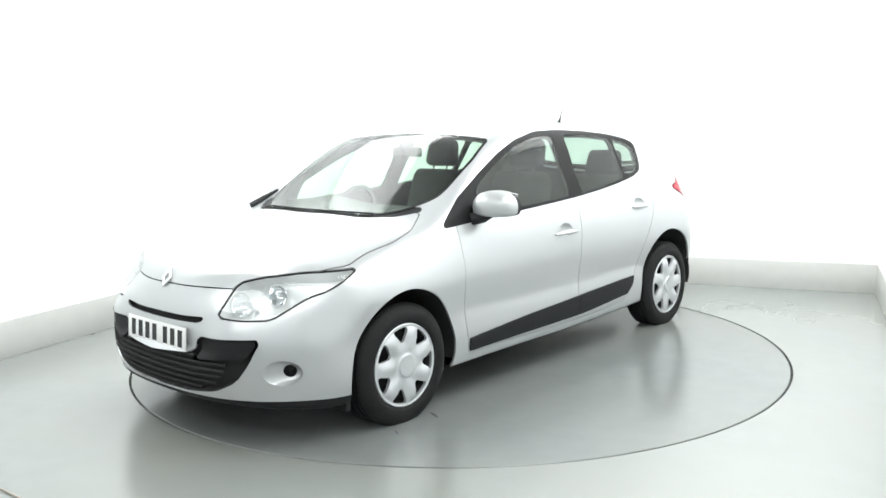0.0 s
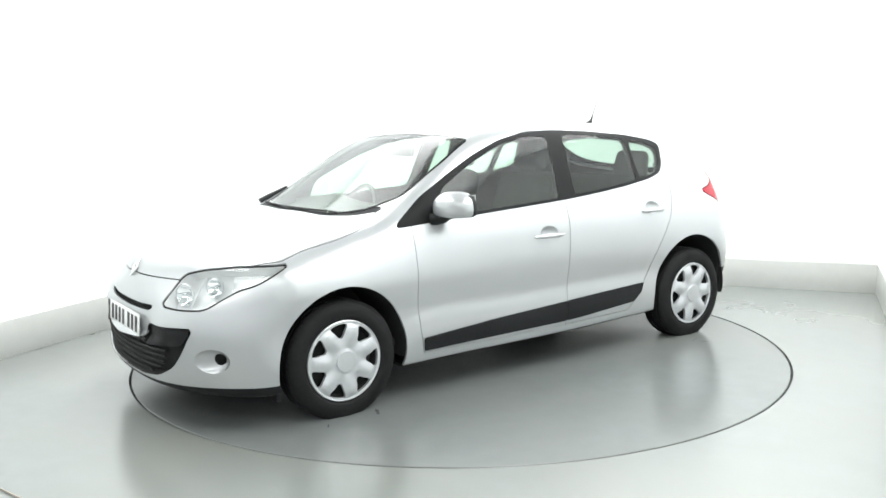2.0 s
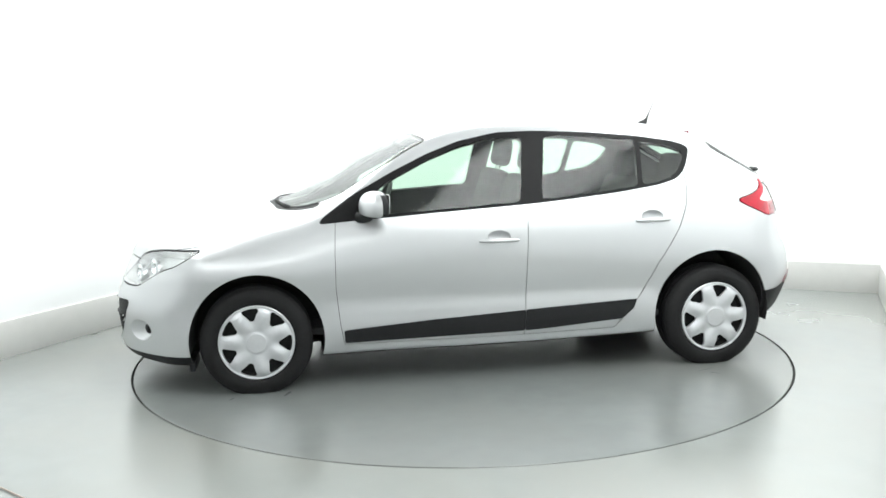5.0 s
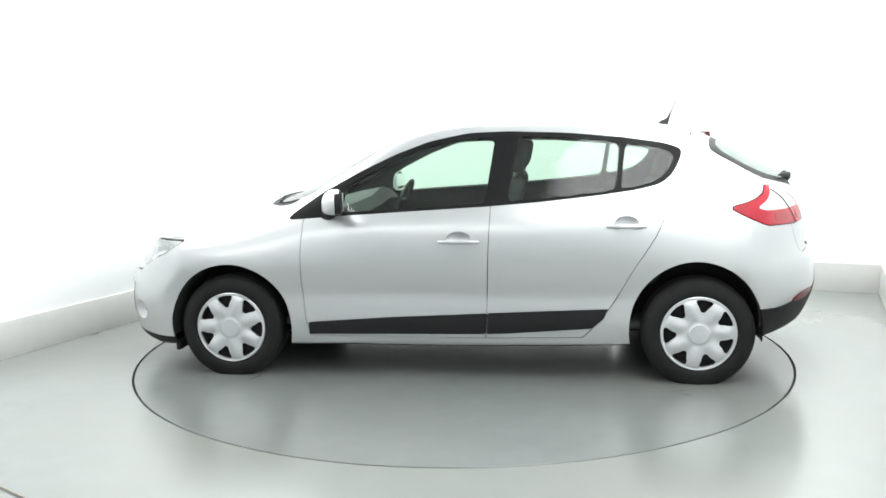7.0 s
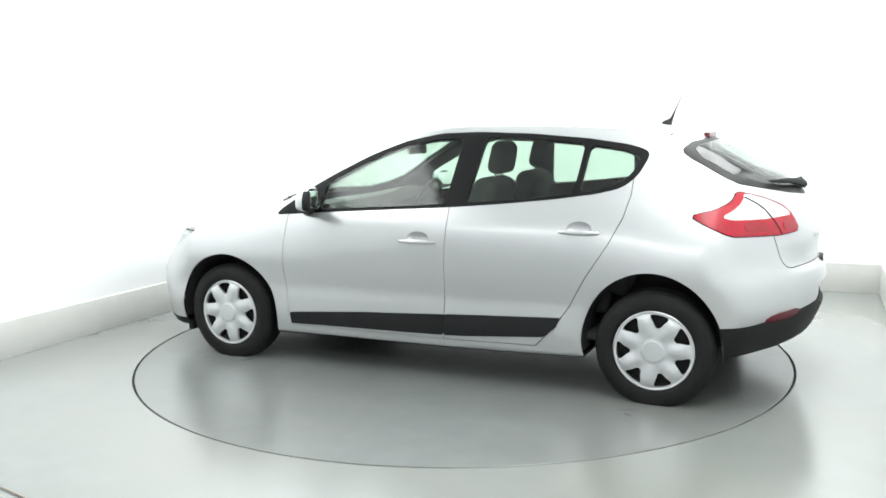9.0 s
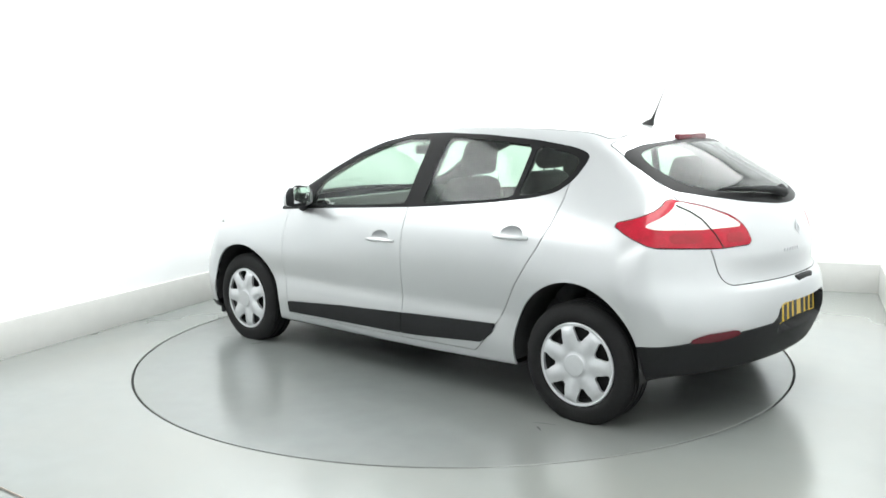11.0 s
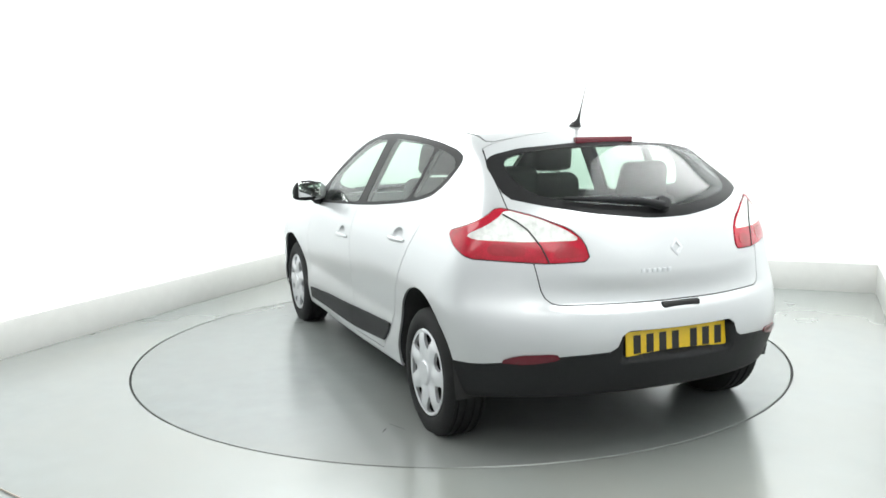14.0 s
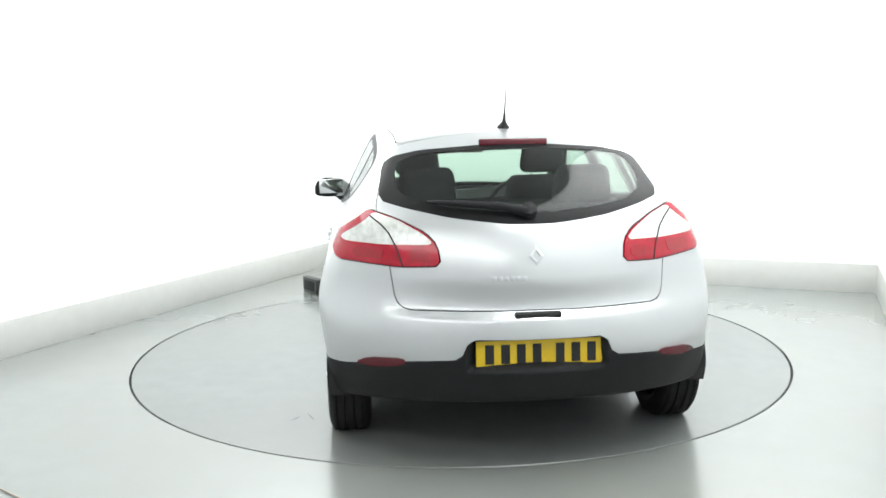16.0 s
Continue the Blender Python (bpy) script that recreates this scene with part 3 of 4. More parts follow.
nose_panel, rest = take(rest, lambda v: np.maximum(1.62 + 0.12 * (v[:, 2] - 0.55) - v[:, 0], v[:, 2] - 0.80))
tail_panel, rest = take(rest, lambda v: np.maximum(v[:, 0] + 1.56, v[:, 2] - 0.70))
roof, rest = take(rest, top_field(ROOF, 1.2), 0.007)
doors = {}
for sg in (1, -1):
    df, rest = take(rest, side_field(DOOR_FRONT, sg, 0), 0.003)
    dr, rest = take(rest, side_field(DOOR_REAR, sg, 0), 0.0042)
    doors[sg] = (df, dr)


def dish(mesh, cx, cz, rx, rz, depth, sg):
    """Splits a handle's hollow out of a door: (door, hollow, how deep at each of its corners)."""
    def f(v):
        return np.maximum((np.sqrt(((v[:, 0] - cx) / rx) ** 2 + ((v[:, 2] - cz) / rz) ** 2) - 1) * rz, 0.3 - sg * v[:, 1])
    hollow, door = split(mesh, f(mesh[0]))
    r2 = ((hollow[0][:, 0] - cx) / rx) ** 2 + ((hollow[0][:, 2] - cz) / rz) ** 2
    return door, hollow, depth * np.clip(1 - r2, 0, 1) ** 0.6


def handle_bar(x0, x1, z, sg):
    bm = bmesh.new()
    n, m = 18, 10
    rings = []
    for i in range(n + 1):
        k = i / n
        x = x0 + (x1 - x0) * k
        fat = 0.35 + 0.65 * math.sin(math.pi * min(max(k, 0.04), 0.96)) ** 0.5
        out = float(side_y(np.array([x]), np.array([z]))[0]) + 0.004 + 0.016 * math.sin(math.pi * k) ** 0.6
        rings.append([bm.verts.new((x, sg * (out + 0.010 * fat * math.cos(2 * math.pi * j / m)), z + 0.012 * fat * math.sin(2 * math.pi * j / m))) for j in range(m)])
    for a, b in zip(rings, rings[1:]):
        for j in range(m):
            bm.faces.new((a[j], a[(j + 1) % m], b[(j + 1) % m], b[j]))
    bm.faces.new(rings[0]), bm.faces.new(rings[-1])
    return bm


def pane(name, mesh, parent, label, glass=GLASS):
    ob = panel(name, mesh, glass, parent, label, rim=0.0)
    ob.visible_shadow = False
    return ob


# ---- painted panels ----
hood_ob = panel("hood", hood, PAINT, car, "smooth silver bonnet")
panel("roof", roof, PAINT, car, "silver roof panel")
panel("cowl_panel", cowl, PLASTIC, car, "black plastic scuttle panel", lift=-0.004)
def fog_uz(v, sg):
    return ((v[:, 1] * sg - v[:, 0]) * 0.7071 + 0.866) / 0.088, (v[:, 2] - 0.357) / 0.058


fogs = []
for sg in (1, -1):
    fu, fz = fog_uz(nose_panel[0], sg)
    hollow, nose_panel = split(nose_panel, np.maximum(np.hypot(fu, fz) - 1, 0.2 - sg * nose_panel[0][:, 1]) * 0.06)
    fogs.append((sg, hollow))
bumper = panel("front_bumper", nose_panel, PAINT, car, "silver front bumper with black openings", rim=0.006)
for sg, hollow in fogs:
    fu, fz = fog_uz(hollow[0], sg)
    panel("fog_lamp_bezel", hollow, PAINT, bumper, "silver hollow with a small fog lamp", rim=0, dent=0.034 * np.clip(1 - fu ** 2 - fz ** 2, 0, 1) ** 0.7 * (1 + 0.6 * np.clip(fu, -1, 1)), own_normals=False)
panel("bumper_lip", lip, PLASTIC, bumper, "black lower bumper lip")
rear_bumper = panel("rear_bumper", tail_panel, PAINT, car, "silver rear bumper over a black skirt")
recess = 0.080 * ramp01(0.285 - np.abs(skirt[0][:, 1]), 0, 0.02) * ramp01(skirt[0][:, 2], 0.445, 0.46)
panel("bumper_skirt", skirt, PLASTIC, rear_bumper, "black textured plastic bumper skirt with a plate recess", lift=0.003, dent=recess, own_normals=False)
gate = panel("tailgate", tailgate, PAINT, car, "silver tailgate with a curved rear window")
panel("underbody", under, UNDER, car, "black underbody")
for sg in (1, -1):
    shell = pick(rest, sg * rest[0][:, 1] > 0)
    fore, aft = split(shell, 0.35 - shell[0][:, 0] + 0.9 * (shell[0][:, 2] > 0.93))
    panel("front_wing", fore, PAINT, car, "silver front wing panel")
    panel("body_side", aft, PAINT, car, "silver rear quarter panel with sill and roof rail")
    df, dr = doors[sg]
    for nm, mesh, cx, cz, strip, ends in (("front_door", df, -0.02, 0.802, STRIP_FRONT, (0.092, -0.132)), ("rear_door", dr, -0.93, 0.882, STRIP_REAR, (-0.825, -1.035))):
        mesh, hollow, deep = dish(mesh, cx, cz + 0.006, 0.066, 0.038, 0.030, sg)
        d = panel(nm, mesh, PAINT, car, "silver %s with a pull handle" % nm.replace("_", " "))
        panel("handle_recess", hollow, PAINT, d, "hollow behind the pull handle", rim=0, dent=deep, own_normals=False)
        part("door_handle", handle_bar(*ends, cz - 0.012, sg), PAINT, d, "silver pull handle")
        strip_mesh, _ = split(FULL, side_field(strip, sg, 0)(V0))
        panel("sill_strip", strip_mesh, PLASTIC, d, "black plastic protective strip", rim=0.016, lift=0.010)
    s = SIDES[sg]
    frame_ob = panel("window_surround", s["surround"], GLOSSBLACK, car, "black side window surround", rim=0.02, lift=0.001)
    pane("front_side_window", s["gf"], frame_ob, "green-tinted front door glass")
    pane("rear_side_window", s["gr"], frame_ob, "green-tinted rear door glass")
    pane("quarter_window", s["gq"], frame_ob, "small green-tinted quarter glass")

# windscreen: a black printed border round clear glass
border, clear = split(screen, -(inside_of(SCREEN, screen[0][:, 0], screen[0][:, 1]) + 0.014))
ws = pane("windscreen", clear, car, "green-tinted curved windscreen")
panel("screen_border", border, GLOSSBLACK, ws, "black printed screen border", rim=0.008)
CLEAR_REAR = both([(0.0, 1.322), (0.16, 1.320), (0.40, 1.305), (0.52, 1.275), (0.55, 1.22), (0.53, 1.14), (0.42, 1.10), (0.1, 1.072), (0.0, 1.072)])
clear, border = split(rear_glass, inside_of(CLEAR_REAR, rear_glass[0][:, 1], rear_glass[0][:, 2], 3))
rw = pane("rear_window", clear, gate, "green-tinted rear window", REAR_TINT)
panel("rear_window_border", border, GLOSSBLACK, gate, "dark printed border of the rear window", rim=0.008)

for v, t, n in [tuple(np.concatenate(z) if i != 1 else None for i, z in enumerate(zip(*SEALS)))]:
    off, tt = 0, []
    for q in SEALS:
        tt.append(q[1] + off)
        off += len(q[0])
    mesh_ob("panel_seal", v, np.concatenate(tt), SEAL, car, "dark joints between the panels", normals=n)

# inner lining, seen through the windows
lin_v = LINING_SOURCE[0]
lining = pick(LINING_SOURCE, (lin_v[:, 2] > 0.30) & (lin_v[:, 0] < 1.22) & (lin_v[:, 0] > -2.0))
for sg in (1, -1):
    for poly in (GLASS_FRONT, GLASS_REAR, GLASS_QUARTER):
        _, lining = take(lining, side_field(poly, sg))
panel("interior_lining", (lining[0] - lining[2] * 0.03, lining[1][:, ::-1], -lining[2]), CLOTH, car, "dark grey interior lining", rim=0)

# ---- wheel arches and wheels ----


def arch_liner(ax, az, ra, rb, sg):
    bm = bmesh.new()
    n, rows = 40, []
    for i in range(n + 1):
        a = radians(-8 + 196 * i / n)
        x, z = ax + (ra - 0.002) * math.cos(a), az + (rb - 0.002) * math.sin(a)
        edge = float(side_y(np.array([x]), np.array([max(z, 0.22)]))[0])
        rows.append([bm.verts.new((x, sg * y, z)) for y in (edge - 0.014, 0.70, 0.50)])
    for a, b in zip(rows, rows[1:]):
        for j in (0, 1):
            bm.faces.new((a[j], a[j + 1], b[j + 1], b[j]))
    bm.faces.new([r[2] for r in rows])
    return bm


for arch in ARCHES:
    for sg in (1, -1):
        part("wheel_arch_liner", arch_liner(*arch, sg), UNDER, car, "black wheel arch liner")

TYRE = [(0.198, 0.070), (0.207, 0.089), (0.225, 0.0985), (0.255, 0.0975), (0.282, 0.088), (0.296, 0.074), (0.3015, 0.058)]
tread = []
for g in (0.058, 0.022, -0.022, -0.058):
    tread += [(0.302, g + 0.006), (0.294, g + 0.004), (0.294, g - 0.004), (0.302, g - 0.006)]
TYRE = TYRE[:-1] + tread + [(r, -h) for r, h in reversed(TYRE[:-1])]


def tyre_blocks():
    """Cross cuts of the tread: small bars standing on the shoulder."""
    bm = bmesh.new()
    for i in range(72):
        a = 2 * math.pi * i / 72
        for side in (1, -1):
            b = box(0.017, 0.014, 0.006, (0, side * 0.065, 0.2965), 0)
            b.transform(Matrix.Rotation(a + (0.02 if side > 0 else 0), 4, "Y"))
            me = bpy.data.meshes.new("block")
            b.to_mesh(me)
            b.free()
            bm.from_mesh(me)
            bpy.data.meshes.remove(me)
    return bm


def cap_mesh(seven=7):
    """The hubcap's face: a dished disc with seven windows, as a fine polar grid."""
    rr = np.concatenate([np.linspace(0.002, 0.06, 8), np.linspace(0.066, 0.2, 34), [0.204, 0.2055]])
    na = 420
    prof = np.interp(rr, [0, 0.045, 0.055, 0.062, 0.09, 0.15, 0.185, 0.192, 0.2, 0.204, 0.2055], [0.014, 0.014, 0.012, 0.008, 0.010, 0.010, 0.003, 0.002, 0.005, 0.002, -0.006])
    ang = 2 * np.pi * np.arange(na) / na
    # spokes are crowned
    k = np.cos(seven * ang)[None, :] * np.clip((rr - 0.07) / 0.05, 0, 1)[:, None] * np.clip((0.19 - rr) / 0.02, 0, 1)[:, None]
    v = np.stack([rr[:, None] * np.cos(ang), prof[:, None] - 0.007 * k, rr[:, None] * np.sin(ang)], -1).reshape(-1, 3)
    i, j = np.meshgrid(np.arange(len(rr) - 1), np.arange(na), indexing="ij")
    a, b = (i * na + j).ravel(), (i * na + (j + 1) % na).ravel()
    c, d = a + na, b + na
    t = np.concatenate([np.stack([a, c, b], 1), np.stack([b, c, d], 1)])
    return v, t, np.tile((0.0, 1.0, 0.0), (len(v), 1))


def window_field(v, seven=7):
    r, a = np.hypot(v[:, 0], v[:, 2]), np.arctan2(v[:, 2], v[:, 0])
    m = np.mod(a + np.pi / seven, 2 * np.pi / seven) - np.pi / seven
    u, w = r * np.cos(m), r * np.sin(m)
    return inside_of([(0.120, -0.012), (0.117, 0.0), (0.120, 0.012), (0.142, 0.024), (0.170, 0.046), (0.184, 0.043), (0.189, 0.0), (0.184, -0.043), (0.170, -0.046), (0.142, -0.024)], u, w, 1)


cap = cap_mesh()
windows, cap = split(cap, window_field(cap[0]))


def squash(bm, height):
    """Flattens a tyre where it stands on the ground."""
    for v in bm.verts:
        if v.co.z < 0.01 - height:
            v.co.y *= 1 + 0.6 * min(0.1, 0.01 - height - v.co.z) / 0.1
            v.co.z = max(v.co.z, 0.001 - height)
    return bm


def wheel(at, sg, turn):
    tyre = part("wheel", squash(lathe(TYRE, 96), at[2]), RUBBER, car, "black tyre with a silver seven-spoke hubcap")
    tyre.matrix_local = pose(*at) @ Matrix.Rotation(0 if sg > 0 else math.pi, 4, "Z")
    tagged(part("tread", squash(tyre_blocks(), at[2]), RUBBER, tyre, smooth=False), kind="stuff")
    part("steel_rim", lathe([(0.192, 0.08), (0.185, 0.07), (0.180, 0.03), (0.12, 0.035), (0.05, 0.03), (0.001, 0.03)], 64), UNDER, tyre, "dark steel wheel")
    v, t, n = cap
    e = borders(t)
    e = e[np.hypot(v[e[:, 0], 0], v[e[:, 0], 2]) < 0.203]
    k = len(v)
    used, inv = np.unique(e, return_inverse=True)
    inv = inv.reshape(-1, 2) + k
    vv = np.concatenate([v, v[used] * np.array([0.997, 1, 0.997]) + np.array([0, -0.016, 0])]) + np.array([0, 0.088, 0])
    t2 = np.concatenate([t, np.stack([e[:, 0], inv[:, 0], inv[:, 1]], 1), np.stack([e[:, 0], inv[:, 1], e[:, 1]], 1)])
    hub = mesh_ob("hubcap", vv, t2, CAP, tyre, "silver seven-spoke plastic hubcap")
    hub.matrix_local = Matrix.Rotation(turn, 4, "Y")
    hub.data.set_sharp_from_angle(angle=radians(40))
    part("hub_badge", lathe([(0.056, 0.0985), (0.0545, 0.1005), (0.0525, 0.1005), (0.051, 0.1045), (0.02, 0.1055), (0.001, 0.1055)], 40), CAP, tyre, "round centre cap")
    return tyre


for wx, wy, turn in ((1.3205, 0.772, 0.39), (1.3205, -0.772, 0.1), (-1.3205, 0.775, 0.06), (-1.3205, -0.775, 0.4)):
    wheel((wx, wy, 0.284), 1 if wy > 0 else -1, turn)
part("rear_axle", tube([(-1.3205, -0.7, 0.27), (-1.3205, 0.7, 0.27)], 0.04, 12), UNDER, car, "dark rear axle beam")
part("silencer", box(0.3, 0.5, 0.14, (-1.75, -0.25, 0.38), 0.05, 3), UNDER, car, "dark exhaust silencer")

# ---- lamps ----
for sg in (1, -1):
    v, t, n = head[sg]
    lamp = panel("headlight", (v - n * 0.075, t, n), REFLECT, car, "clear swept-back headlight", rim=-0.072)
    lens = panel("lens", head[sg], CLEAR, lamp, "clear lamp lens", rim=0.0, lift=-0.001)
    lens.visible_shadow = False
    for lu, lz, br in ((-1.065, 0.662, 0.052), (-0.90, 0.697, 0.047)):
        near = np.argmin(((v[:, 1] * sg - v[:, 0]) * 0.7071 - lu) ** 2 + (v[:, 2] - lz) ** 2)
        at = Vector(v[near]) - Vector(n[near]) * 0.03
        m = Matrix.Translation(at) @ Vector((0.9, sg * 0.42, 0.08)).to_track_quat("Z", "Y").to_matrix().to_4x4()
        ring = part("reflector_bowl", lathe([(br, 0.0), (br * 1.08, 0.003), (br * 1.0, -0.001), (br * 0.93, -0.006), (br * 0.7, -0.03), (br * 0.3, -0.042), (0.001, -0.043)], 32, "Z"), CHROME, lamp, "bright lamp bowl", m=m)
        part("bowl_rim", lathe([(br * 1.0, 0.002), (br * 1.05, 0.005), (br * 1.1, 0.002), (br * 1.05, -0.001)], 32, "Z"), GREYTRIM, lamp, "grey bowl rim", m=m)
        part("bulb", lathe([(0.001, 0.004), (0.007, 0.0), (0.009, -0.015), (0.008, -0.04)], 14, "Z"), CHROME, lamp, "lamp bulb cover", m=m)
    cells = [np.argmin(((v[:, 1] * sg - v[:, 0]) * 0.7071 - lu) ** 2 + (v[:, 2] - lz) ** 2) for lu, lz in ((-1.0, 0.61), (-0.985, 0.665), (-0.955, 0.735))]
    part("lamp_divider", tube([Vector(v[q]) - Vector(n[q]) * 0.02 for q in cells], 0.005, 8), GREYTRIM, lamp, "grey inner bar")

    white, red = take(tail[sg], corner_field(TAIL_WHITE, sg, False))
    tl = panel("tail_light", red, RED, car, "red and clear wraparound tail light", rim=0.03, lift=0.004)
    panel("clear_lens", white, WHITELAMP, tl, "pale clear upper lens", rim=0.01, lift=0.003)
    for cell in ([(-0.70, 0.885), (-0.70, 0.925), (-0.86, 0.925), (-0.86, 0.878)], [(-0.98, 0.876), (-0.98, 0.92), (-1.07, 0.92), (-1.08, 0.876)]):
        dark, _ = split(FULL, corner_field(cell, sg, False)(V0))
        panel("lamp_cell", dark, CELLRED, tl, "darker red lamp cell", rim=0.002, lift=0.006)
    tv, tn = tail[sg][0], tail[sg][2]
    seam = [np.argmin((tv[:, 1] * sg - y) ** 2 + (tv[:, 2] - z) ** 2) for y, z in ((0.655, 1.045), (0.615, 1.02), (0.578, 0.985), (0.548, 0.913), (0.532, 0.86))]
    part("lens_joint", tube([Vector(tv[q]) + Vector(tn[q]) * 0.005 for q in seam], 0.0032, 6), SEAL, tl, "dark joint across the lens")
    refl, _ = split(FULL, end_field([(sg * a, b) for a, b in REFLECTOR], False, 1.6)(V0))
    panel("reflector", refl, BRAKERED, rear_bumper, "red bumper reflector", rim=0.01, lift=0.008)

    fl = part("fog_lamp", lathe([(0.001, 0.006), (0.024, 0.003), (0.031, -0.004), (0.033, -0.03)], 32, "Z"), GLOSSBLACK, bumper, "round dark fog lamp")
    fl.matrix_local = Matrix.Translation((1.900, sg * 0.716, 0.364)) @ Vector((0.75, sg * 0.66, 0)).to_track_quat("Z", "Y").to_matrix().to_4x4()

for sg in (1, -1):
    part("air_flap", box(0.03, 0.22, 0.06, (1.665, sg * 0.72, 0.165), 0.006), PLASTIC, bumper, "black air flap before the wheel")

# ---- grilles ----
gl = panel("lower_grille", (grille[0] - grille[2] * 0.05, grille[1], grille[2]), UNDER, bumper, "black lower grille", rim=-0.052)
for k, (z, wy) in enumerate(((0.262, 0.33), (0.292, 0.42), (0.322, 0.45), (0.352, 0.47), (0.382, 0.48), (0.41, 0.30))):
    pts = [(float(nose_x(np.array(y), np.array(z))) - 0.022, y, z) for y in np.linspace(-wy, wy, 25)]
    part("grille_bar", tube(pts, 0.0065, 8), UNDER, bumper, "black grille bar")
for sg in (1, -1):
    wing, _ = split(FULL, end_field([(sg * a, b) for a, b in ((0.324, 0.493), (0.640, 0.505), (0.592, 0.415), (0.33, 0.40))], True, 1.7)(V0))
    panel("grille_wing", wing, PLASTIC, bumper, "dark grey plastic grille end panel", rim=0.02, lift=-0.010)
panel("grille_slot", (slot[0] - slot[2] * 0.03, slot[1], slot[2]), UNDER, bumper, "narrow black upper grille slot", rim=-0.032)

# ---- number plates, badges, small fittings ----


def plate(parent, m, material, label):
    p = part("number_plate", box(0.520, 0.006, 0.111, (0, 0, 0), 0.002), material, parent, label)
    p.matrix_local = m
    for x, w in ((-0.205, 0.036), (-0.14, 0.036), (-0.075, 0.036), (-0.01, 0.036), (0.085, 0.036), (0.15, 0.036), (0.215, 0.036)):
        part("character_bar", box(w, 0.002, 0.079, (x, -0.0035, 0)), BLACKINK, p, "plain black bar", smooth=False)
    part("dealer_strip", box(0.16, 0.002, 0.008, (0.0, -0.0035, -0.048)), GREYTRIM, p, "thin grey strip under the bars", smooth=False)
    return p


plate(bumper, pose(2.130, -0.006, 0.474, 0, 0, 90) @ pose(0, 0, 0, -4), WHITEPLATE, "white front number plate with black bars")
plate(rear_bumper, pose(-2.030, -0.012, 0.506, 0, 0, -90) @ pose(0, 0, 0, -3), YELLOW, "yellow rear number plate with black bars")
part("boot_button", box(0.03, 0.19, 0.034, (-2.063, 0, 0.668), 0.010, 3), SEAL, gate, "black boot release")


def diamond(h, w, t):
    bm = bmesh.new()
    ring = []
    for k in range(4):
        y, z = ((0, h), (w, 0), (0, -h), (-w, 0))[k]
        ring.append([bm.verts.new(q) for q in ((t, y, z), (t, y * 0.45, z * 0.5), (0, y * 0.45, z * 0.5), (0, y, z))])
    for a, b in zip(ring, ring[1:] + ring[:1]):
        for j in range(4):
            bm.faces.new((a[j], b[j], b[(j + 1) % 4], a[(j + 1) % 4]))
    bmesh.ops.bevel(bm, geom=bm.edges, offset=0.0015, segments=1, affect="EDGES")
    return bm


part("bonnet_badge", diamond(0.052, 0.04, 0.01), CHROME, hood_ob, "chrome diamond shape", m=pose(2.052, 0, 0.728, 0, -32, 0))
part("tailgate_badge", diamond(0.042, 0.031, 0.004), CAP, gate, "chrome diamond shape", m=pose(-2.028, 0, 0.905, 0, -14, 180))
for k in range(6):
    part("name_bar", box(0.004, 0.017, 0.016, (float(tail_x(np.array(0.17 - 0.024 * k), np.array(0.818))) - 0.001, 0.17 - 0.024 * k, 0.818), 0.001), CAP, gate, "plain silver bar")
brake = part("high_brake_light", box(0.03, 0.315, 0.031, (-1.460, -0.004, 1.347), 0.007, 3), BRAKERED, gate, "dark red high brake light")
mast = part("aerial", tube([(-1.212, 0, 1.40), (-1.222, 0, 1.415), (-1.232, 0, 1.428), (-1.242, 0, 1.442), (-1.262, 0, 1.49), (-1.322, 0, 1.628)], [0.035, 0.028, 0.017, 0.009, 0.0035, 0.0011], 12), SEAL, car, "thin black roof aerial on a stub")

# rear wiper
wp = part("rear_wiper", tube([(-1.960, 0.02, 1.076), (-1.940, 0.12, 1.098), (-1.885, 0.28, 1.108), (-1.815, 0.42, 1.114)], [0.022, 0.018, 0.014, 0.007], 10), PLASTIC, gate, "black rear wiper arm")
part("wiper_hub", lathe([(0.001, 0.03), (0.03, 0.026), (0.036, 0.0)], 24, "Z"), PLASTIC, wp, "wiper pivot cover", m=Matrix.Translation((-1.945, 0.015, 1.078)) @ Vector((-0.75, 0, 0.6)).to_track_quat("Z", "Y").to_matrix().to_4x4())
# front wipers along the scuttle
for y0, y1 in ((0.45, -0.15), (-0.05, -0.55)):
    pts = [(float(1.175 - 0.42 * y * y + 0.03), y, float(top_z(np.array(1.175 - 0.42 * y * y + 0.03), np.array(y))) + 0.008) for y in np.linspace(y0, y1, 14)]
    part("front_wiper", tube(pts, 0.005, 8), PLASTIC, car, "black windscreen wiper")


part("scuttle_end", tube([(1.03, -0.735, 0.945), (0.96, -0.715, 0.985), (0.86, -0.69, 1.045)], [0.03, 0.024, 0.006], 10), PLASTIC, car, "black scuttle end trim")


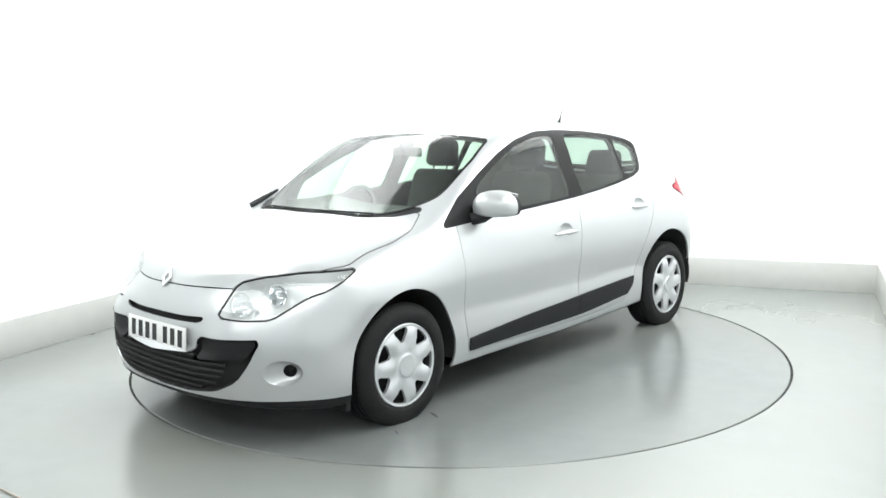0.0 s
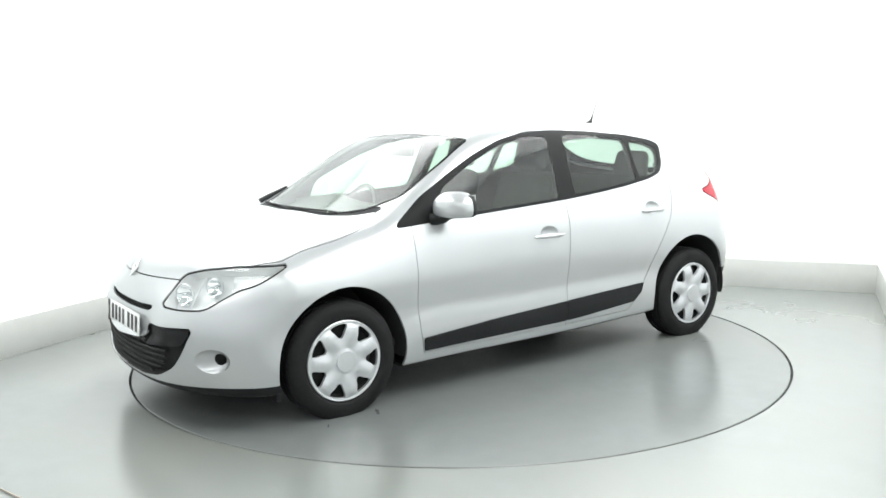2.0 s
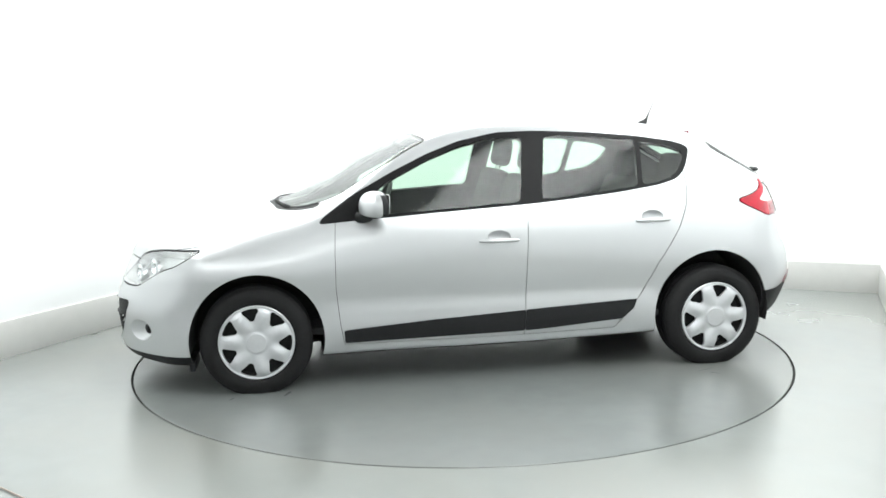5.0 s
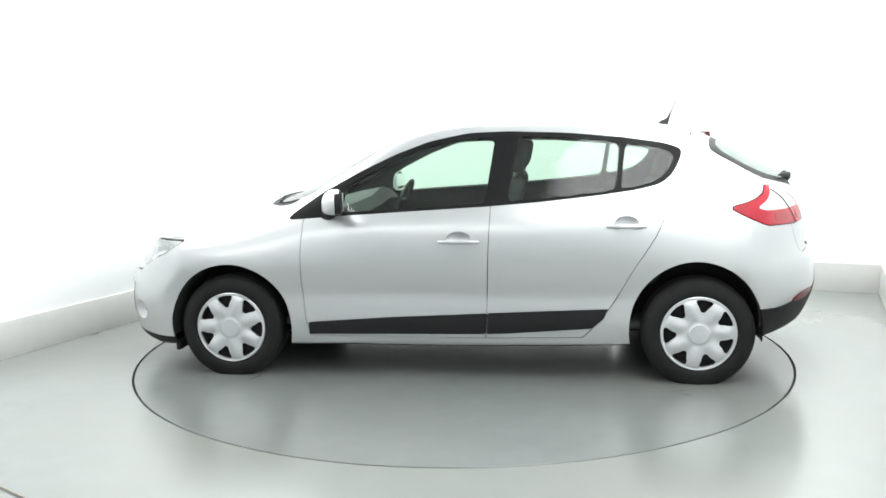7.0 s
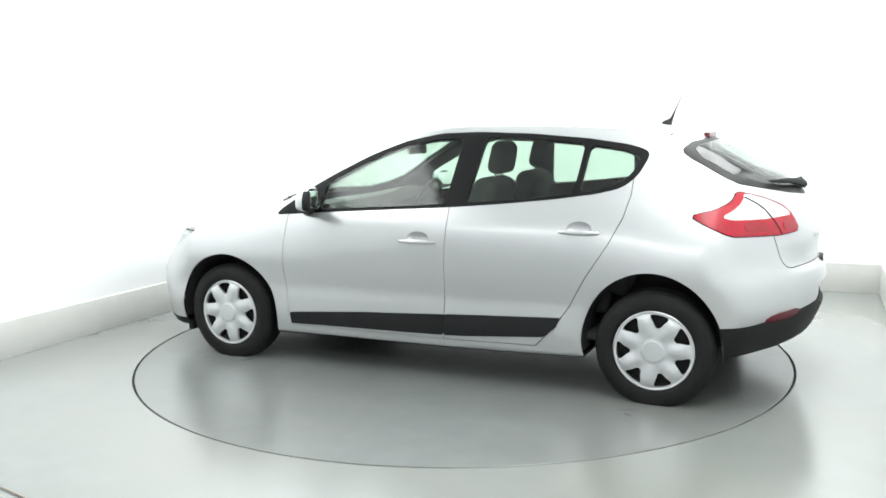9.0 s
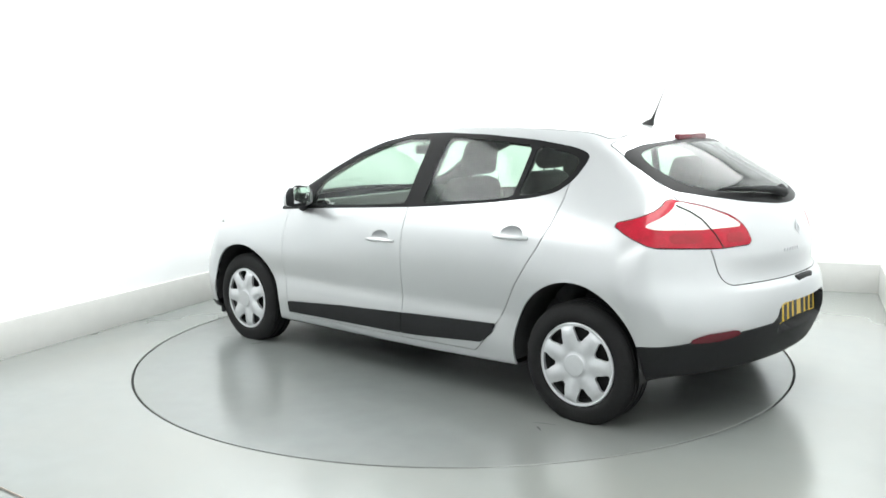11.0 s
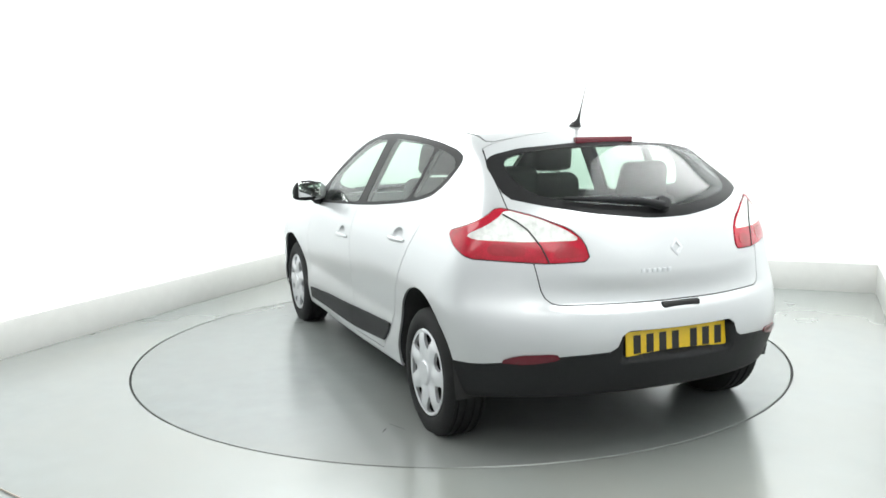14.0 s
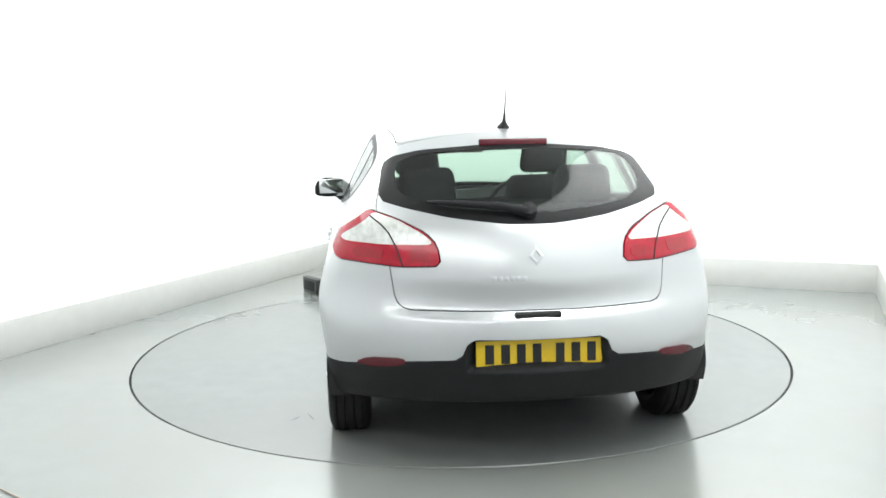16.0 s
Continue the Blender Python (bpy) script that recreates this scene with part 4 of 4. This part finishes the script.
# ---- door mirrors ----
def mirror_shell(sg):
    bm = bmesh.new()
    n, m = 28, 18
    grid = []
    for i in range(m + 1):
        a = math.pi * (i / m - 0.5)
        row = []
        for j in range(n):
            b = 2 * math.pi * j / n
            cy, cz, cx = math.cos(a) * math.cos(b), math.cos(a) * math.sin(b), math.sin(a)
            ex = lambda q, k: math.copysign(abs(q) ** k, q)
            x = 0.075 * ex(cx, 0.9) if cx > 0 else 0.045 * ex(cx, 0.35)
            row.append(bm.verts.new((0.665 + x - 0.03 * ex(cy, 0.8), sg * (0.908 + 0.120 * ex(cy, 0.82)), 1.002 + 0.084 * ex(cz, 0.95) if cz > 0 else 1.002 + 0.056 * ex(cz, 0.42))))
        grid.append(row)
    for a, b in zip(grid, grid[1:]):
        for j in range(n):
            bm.faces.new((a[j], a[(j + 1) % n], b[(j + 1) % n], b[j]))
    bm.faces.new(grid[0]), bm.faces.new(grid[-1])
    return bm


for sg in (1, -1):
    bm = mirror_shell(sg)
    low = [f for f in bm.faces if f.calc_center_median().z < 0.951 or f.calc_center_median().x < 0.632]
    shell_bm = bm.copy()
    bmesh.ops.delete(shell_bm, geom=[f for f in shell_bm.faces if f.calc_center_median().z < 0.951 or f.calc_center_median().x < 0.632], context="FACES")
    bmesh.ops.delete(bm, geom=[f for f in bm.faces if not (f.calc_center_median().z < 0.951 or f.calc_center_median().x < 0.632)], context="FACES")
    mir = part("door_mirror", shell_bm, PAINT, car, "silver-capped door mirror on a black foot")
    part("mirror_foot_shell", bm, PLASTIC, mir, "black lower mirror shell")
    part("mirror_stalk", tube([(0.745, sg * 0.80, 0.935), (0.70, sg * 0.85, 0.945), (0.675, sg * 0.88, 0.968)], [0.034, 0.03, 0.026], 12), PLASTIC, mir, "black mirror foot")
    part("mirror_glass", box(0.004, 0.165, 0.095, (0, 0, 0), 0.0018), CHROME, mir, "mirror glass", m=pose(0.617, sg * 0.915, 1.02, 0, 0, sg * 15))

# ---- small things on the floor ----
wall_box = new("junction_box")
tagged(wall_box, "small dark grey metal box on the floor by the wall", "box")
wall_box.matrix_world = pose(-1.255, 1.85, 0, 0, 0, -55.7)
part("box_body", box(0.27, 0.07, 0.13, (0, 0, 0.067), 0.006), shader("speckled_grey_metal", (0.045, 0.05, 0.047), 0.5, noise_scale=60, noise_amount=0.5), wall_box)
part("box_cover", box(0.20, 0.008, 0.085, (0, -0.036, 0.067), 0.003), GROOVE, wall_box, "dark cover plate")
cable = part("floor_cable", tube([(-2.6, -1.78, 0.006), (-2.2, -2.0, 0.006), (-1.86, -2.2, 0.006), (-1.72, -2.3, 0.006), (-1.3, -2.56, 0.006)], 0.0035, 8), shader("brown_cable", (0.3, 0.25, 0.21), 0.6, noise_scale=10, noise_amount=0.2), None)
tagged(cable, "thin brown cable lying on the grey floor", "cable")

# ---- interior ----


def cushion(sx, sy, sz, at, tilt=0.0, r=0.05, taper=1.0):
    bm = box(sx, sy, sz, (0, 0, 0), r, 4)
    for v in bm.verts:
        k = 1 + (taper - 1) * (v.co.z / sz + 0.5)
        v.co.y *= k
    bm.transform(Matrix.Translation(at) @ Matrix.Rotation(radians(tilt), 4, "Y"))
    return bm


for sy in (0.37, -0.37):
    seat = part("front_seat", cushion(0.50, 0.50, 0.16, (0.12, sy, 0.48), -8), CLOTH, car, "dark grey cloth front seat with headrest")
    part("backrest", cushion(0.15, 0.49, 0.62, (-0.22, sy, 0.82), -16, 0.06, 0.8), CLOTH, seat)
    part("headrest", cushion(0.10, 0.27, 0.19, (-0.34, sy, 1.235), -12, 0.045, 0.85), CLOTH, seat)
    for q in (0.06, -0.06):
        part("headrest_post", tube([(-0.30, sy + q, 1.10), (-0.325, sy + q, 1.17)], 0.006, 8), CHROME, seat)
bench = part("rear_bench", cushion(0.48, 1.26, 0.16, (-0.80, 0, 0.50), -8), CLOTH, car, "dark grey cloth rear bench with headrests")
part("bench_back", cushion(0.15, 1.26, 0.58, (-1.15, 0, 0.78), -20, 0.06, 0.94), CLOTH, bench)
for sy in (0.38, -0.38):
    part("bench_headrest", cushion(0.09, 0.30, 0.20, (-1.25, sy, 1.13), -14, 0.045, 0.85), CLOTH, bench)
part("parcel_shelf", box(0.42, 1.1, 0.02, (-1.55, 0, 0.98), 0.008), CLOTH, car, "dark parcel shelf")


def dashboard():
    bm = bmesh.new()
    rows = []
    for y in np.linspace(-0.70, 0.70, 29):
        fwd = 1.10 - 0.42 * y * y
        hump = 0.035 * math.exp(-((y + 0.37) / 0.2) ** 2)
        rows.append([bm.verts.new((x, y, z)) for x, z in ((fwd, 0.915), (fwd - 0.1, 0.945), (0.80, 0.965 + hump * 0.4), (0.66, 0.97 + hump), (0.60, 0.91 + hump * 0.5), (0.62, 0.75), (0.70, 0.55), (0.95, 0.40))])
    for a, b in zip(rows, rows[1:]):
        for j in range(7):
            bm.faces.new((a[j], a[j + 1], b[j + 1], b[j]))
    return bm


part("dashboard", dashboard(), DASH, car, "dark grey plastic dashboard")
ringpts = [(0.0, 0.185 * math.cos(2 * math.pi * k / 40), 0.185 * math.sin(2 * math.pi * k / 40)) for k in range(41)]
sw = part("steering_wheel", tube(ringpts, 0.015, 10), DASH, car, "dark steering wheel", m=pose(0.52, -0.37, 0.875, 0, -24, 0))
part("wheel_boss", box(0.05, 0.16, 0.13, (0, 0, -0.01), 0.03, 3), DASH, sw, m=pose(0.525, -0.37, 0.875, 0, -24, 0))
for a in (0, 180, 270):
    part("wheel_spoke", box(0.015, 0.12, 0.035, (0, 0.12, 0), 0.006), DASH, sw, m=pose(0.52, -0.37, 0.875, 0, -24, 0) @ pose(0, 0, 0, a, 0, 0))
im = part("inner_mirror", box(0.03, 0.24, 0.06, (0.40, 0, 1.27), 0.012, 3), GLOSSBLACK, car, "dark interior rear-view mirror")
part("mirror_stem", tube([(0.41, 0, 1.29), (0.46, 0, 1.325)], 0.01, 8), GLOSSBLACK, im)
part("cabin_floor", box(2.6, 1.5, 0.04, (-0.2, 0, 0.30), 0.01), CLOTH, car, "dark carpeted cabin floor")


def motions():
    rows = []
    for t, a in HEADING:
        c, s = math.cos(radians(a)), math.sin(radians(a))
        rows.append((t, pose(-(PIVOT[0] * c - PIVOT[1] * s), -(PIVOT[0] * s + PIVOT[1] * c), 0, 0, 0, a)))
    walk(car, rows)
    walk(turntable, [(t, pose(0, 0, 0, 0, 0, a)) for t, a in HEADING])


motions()
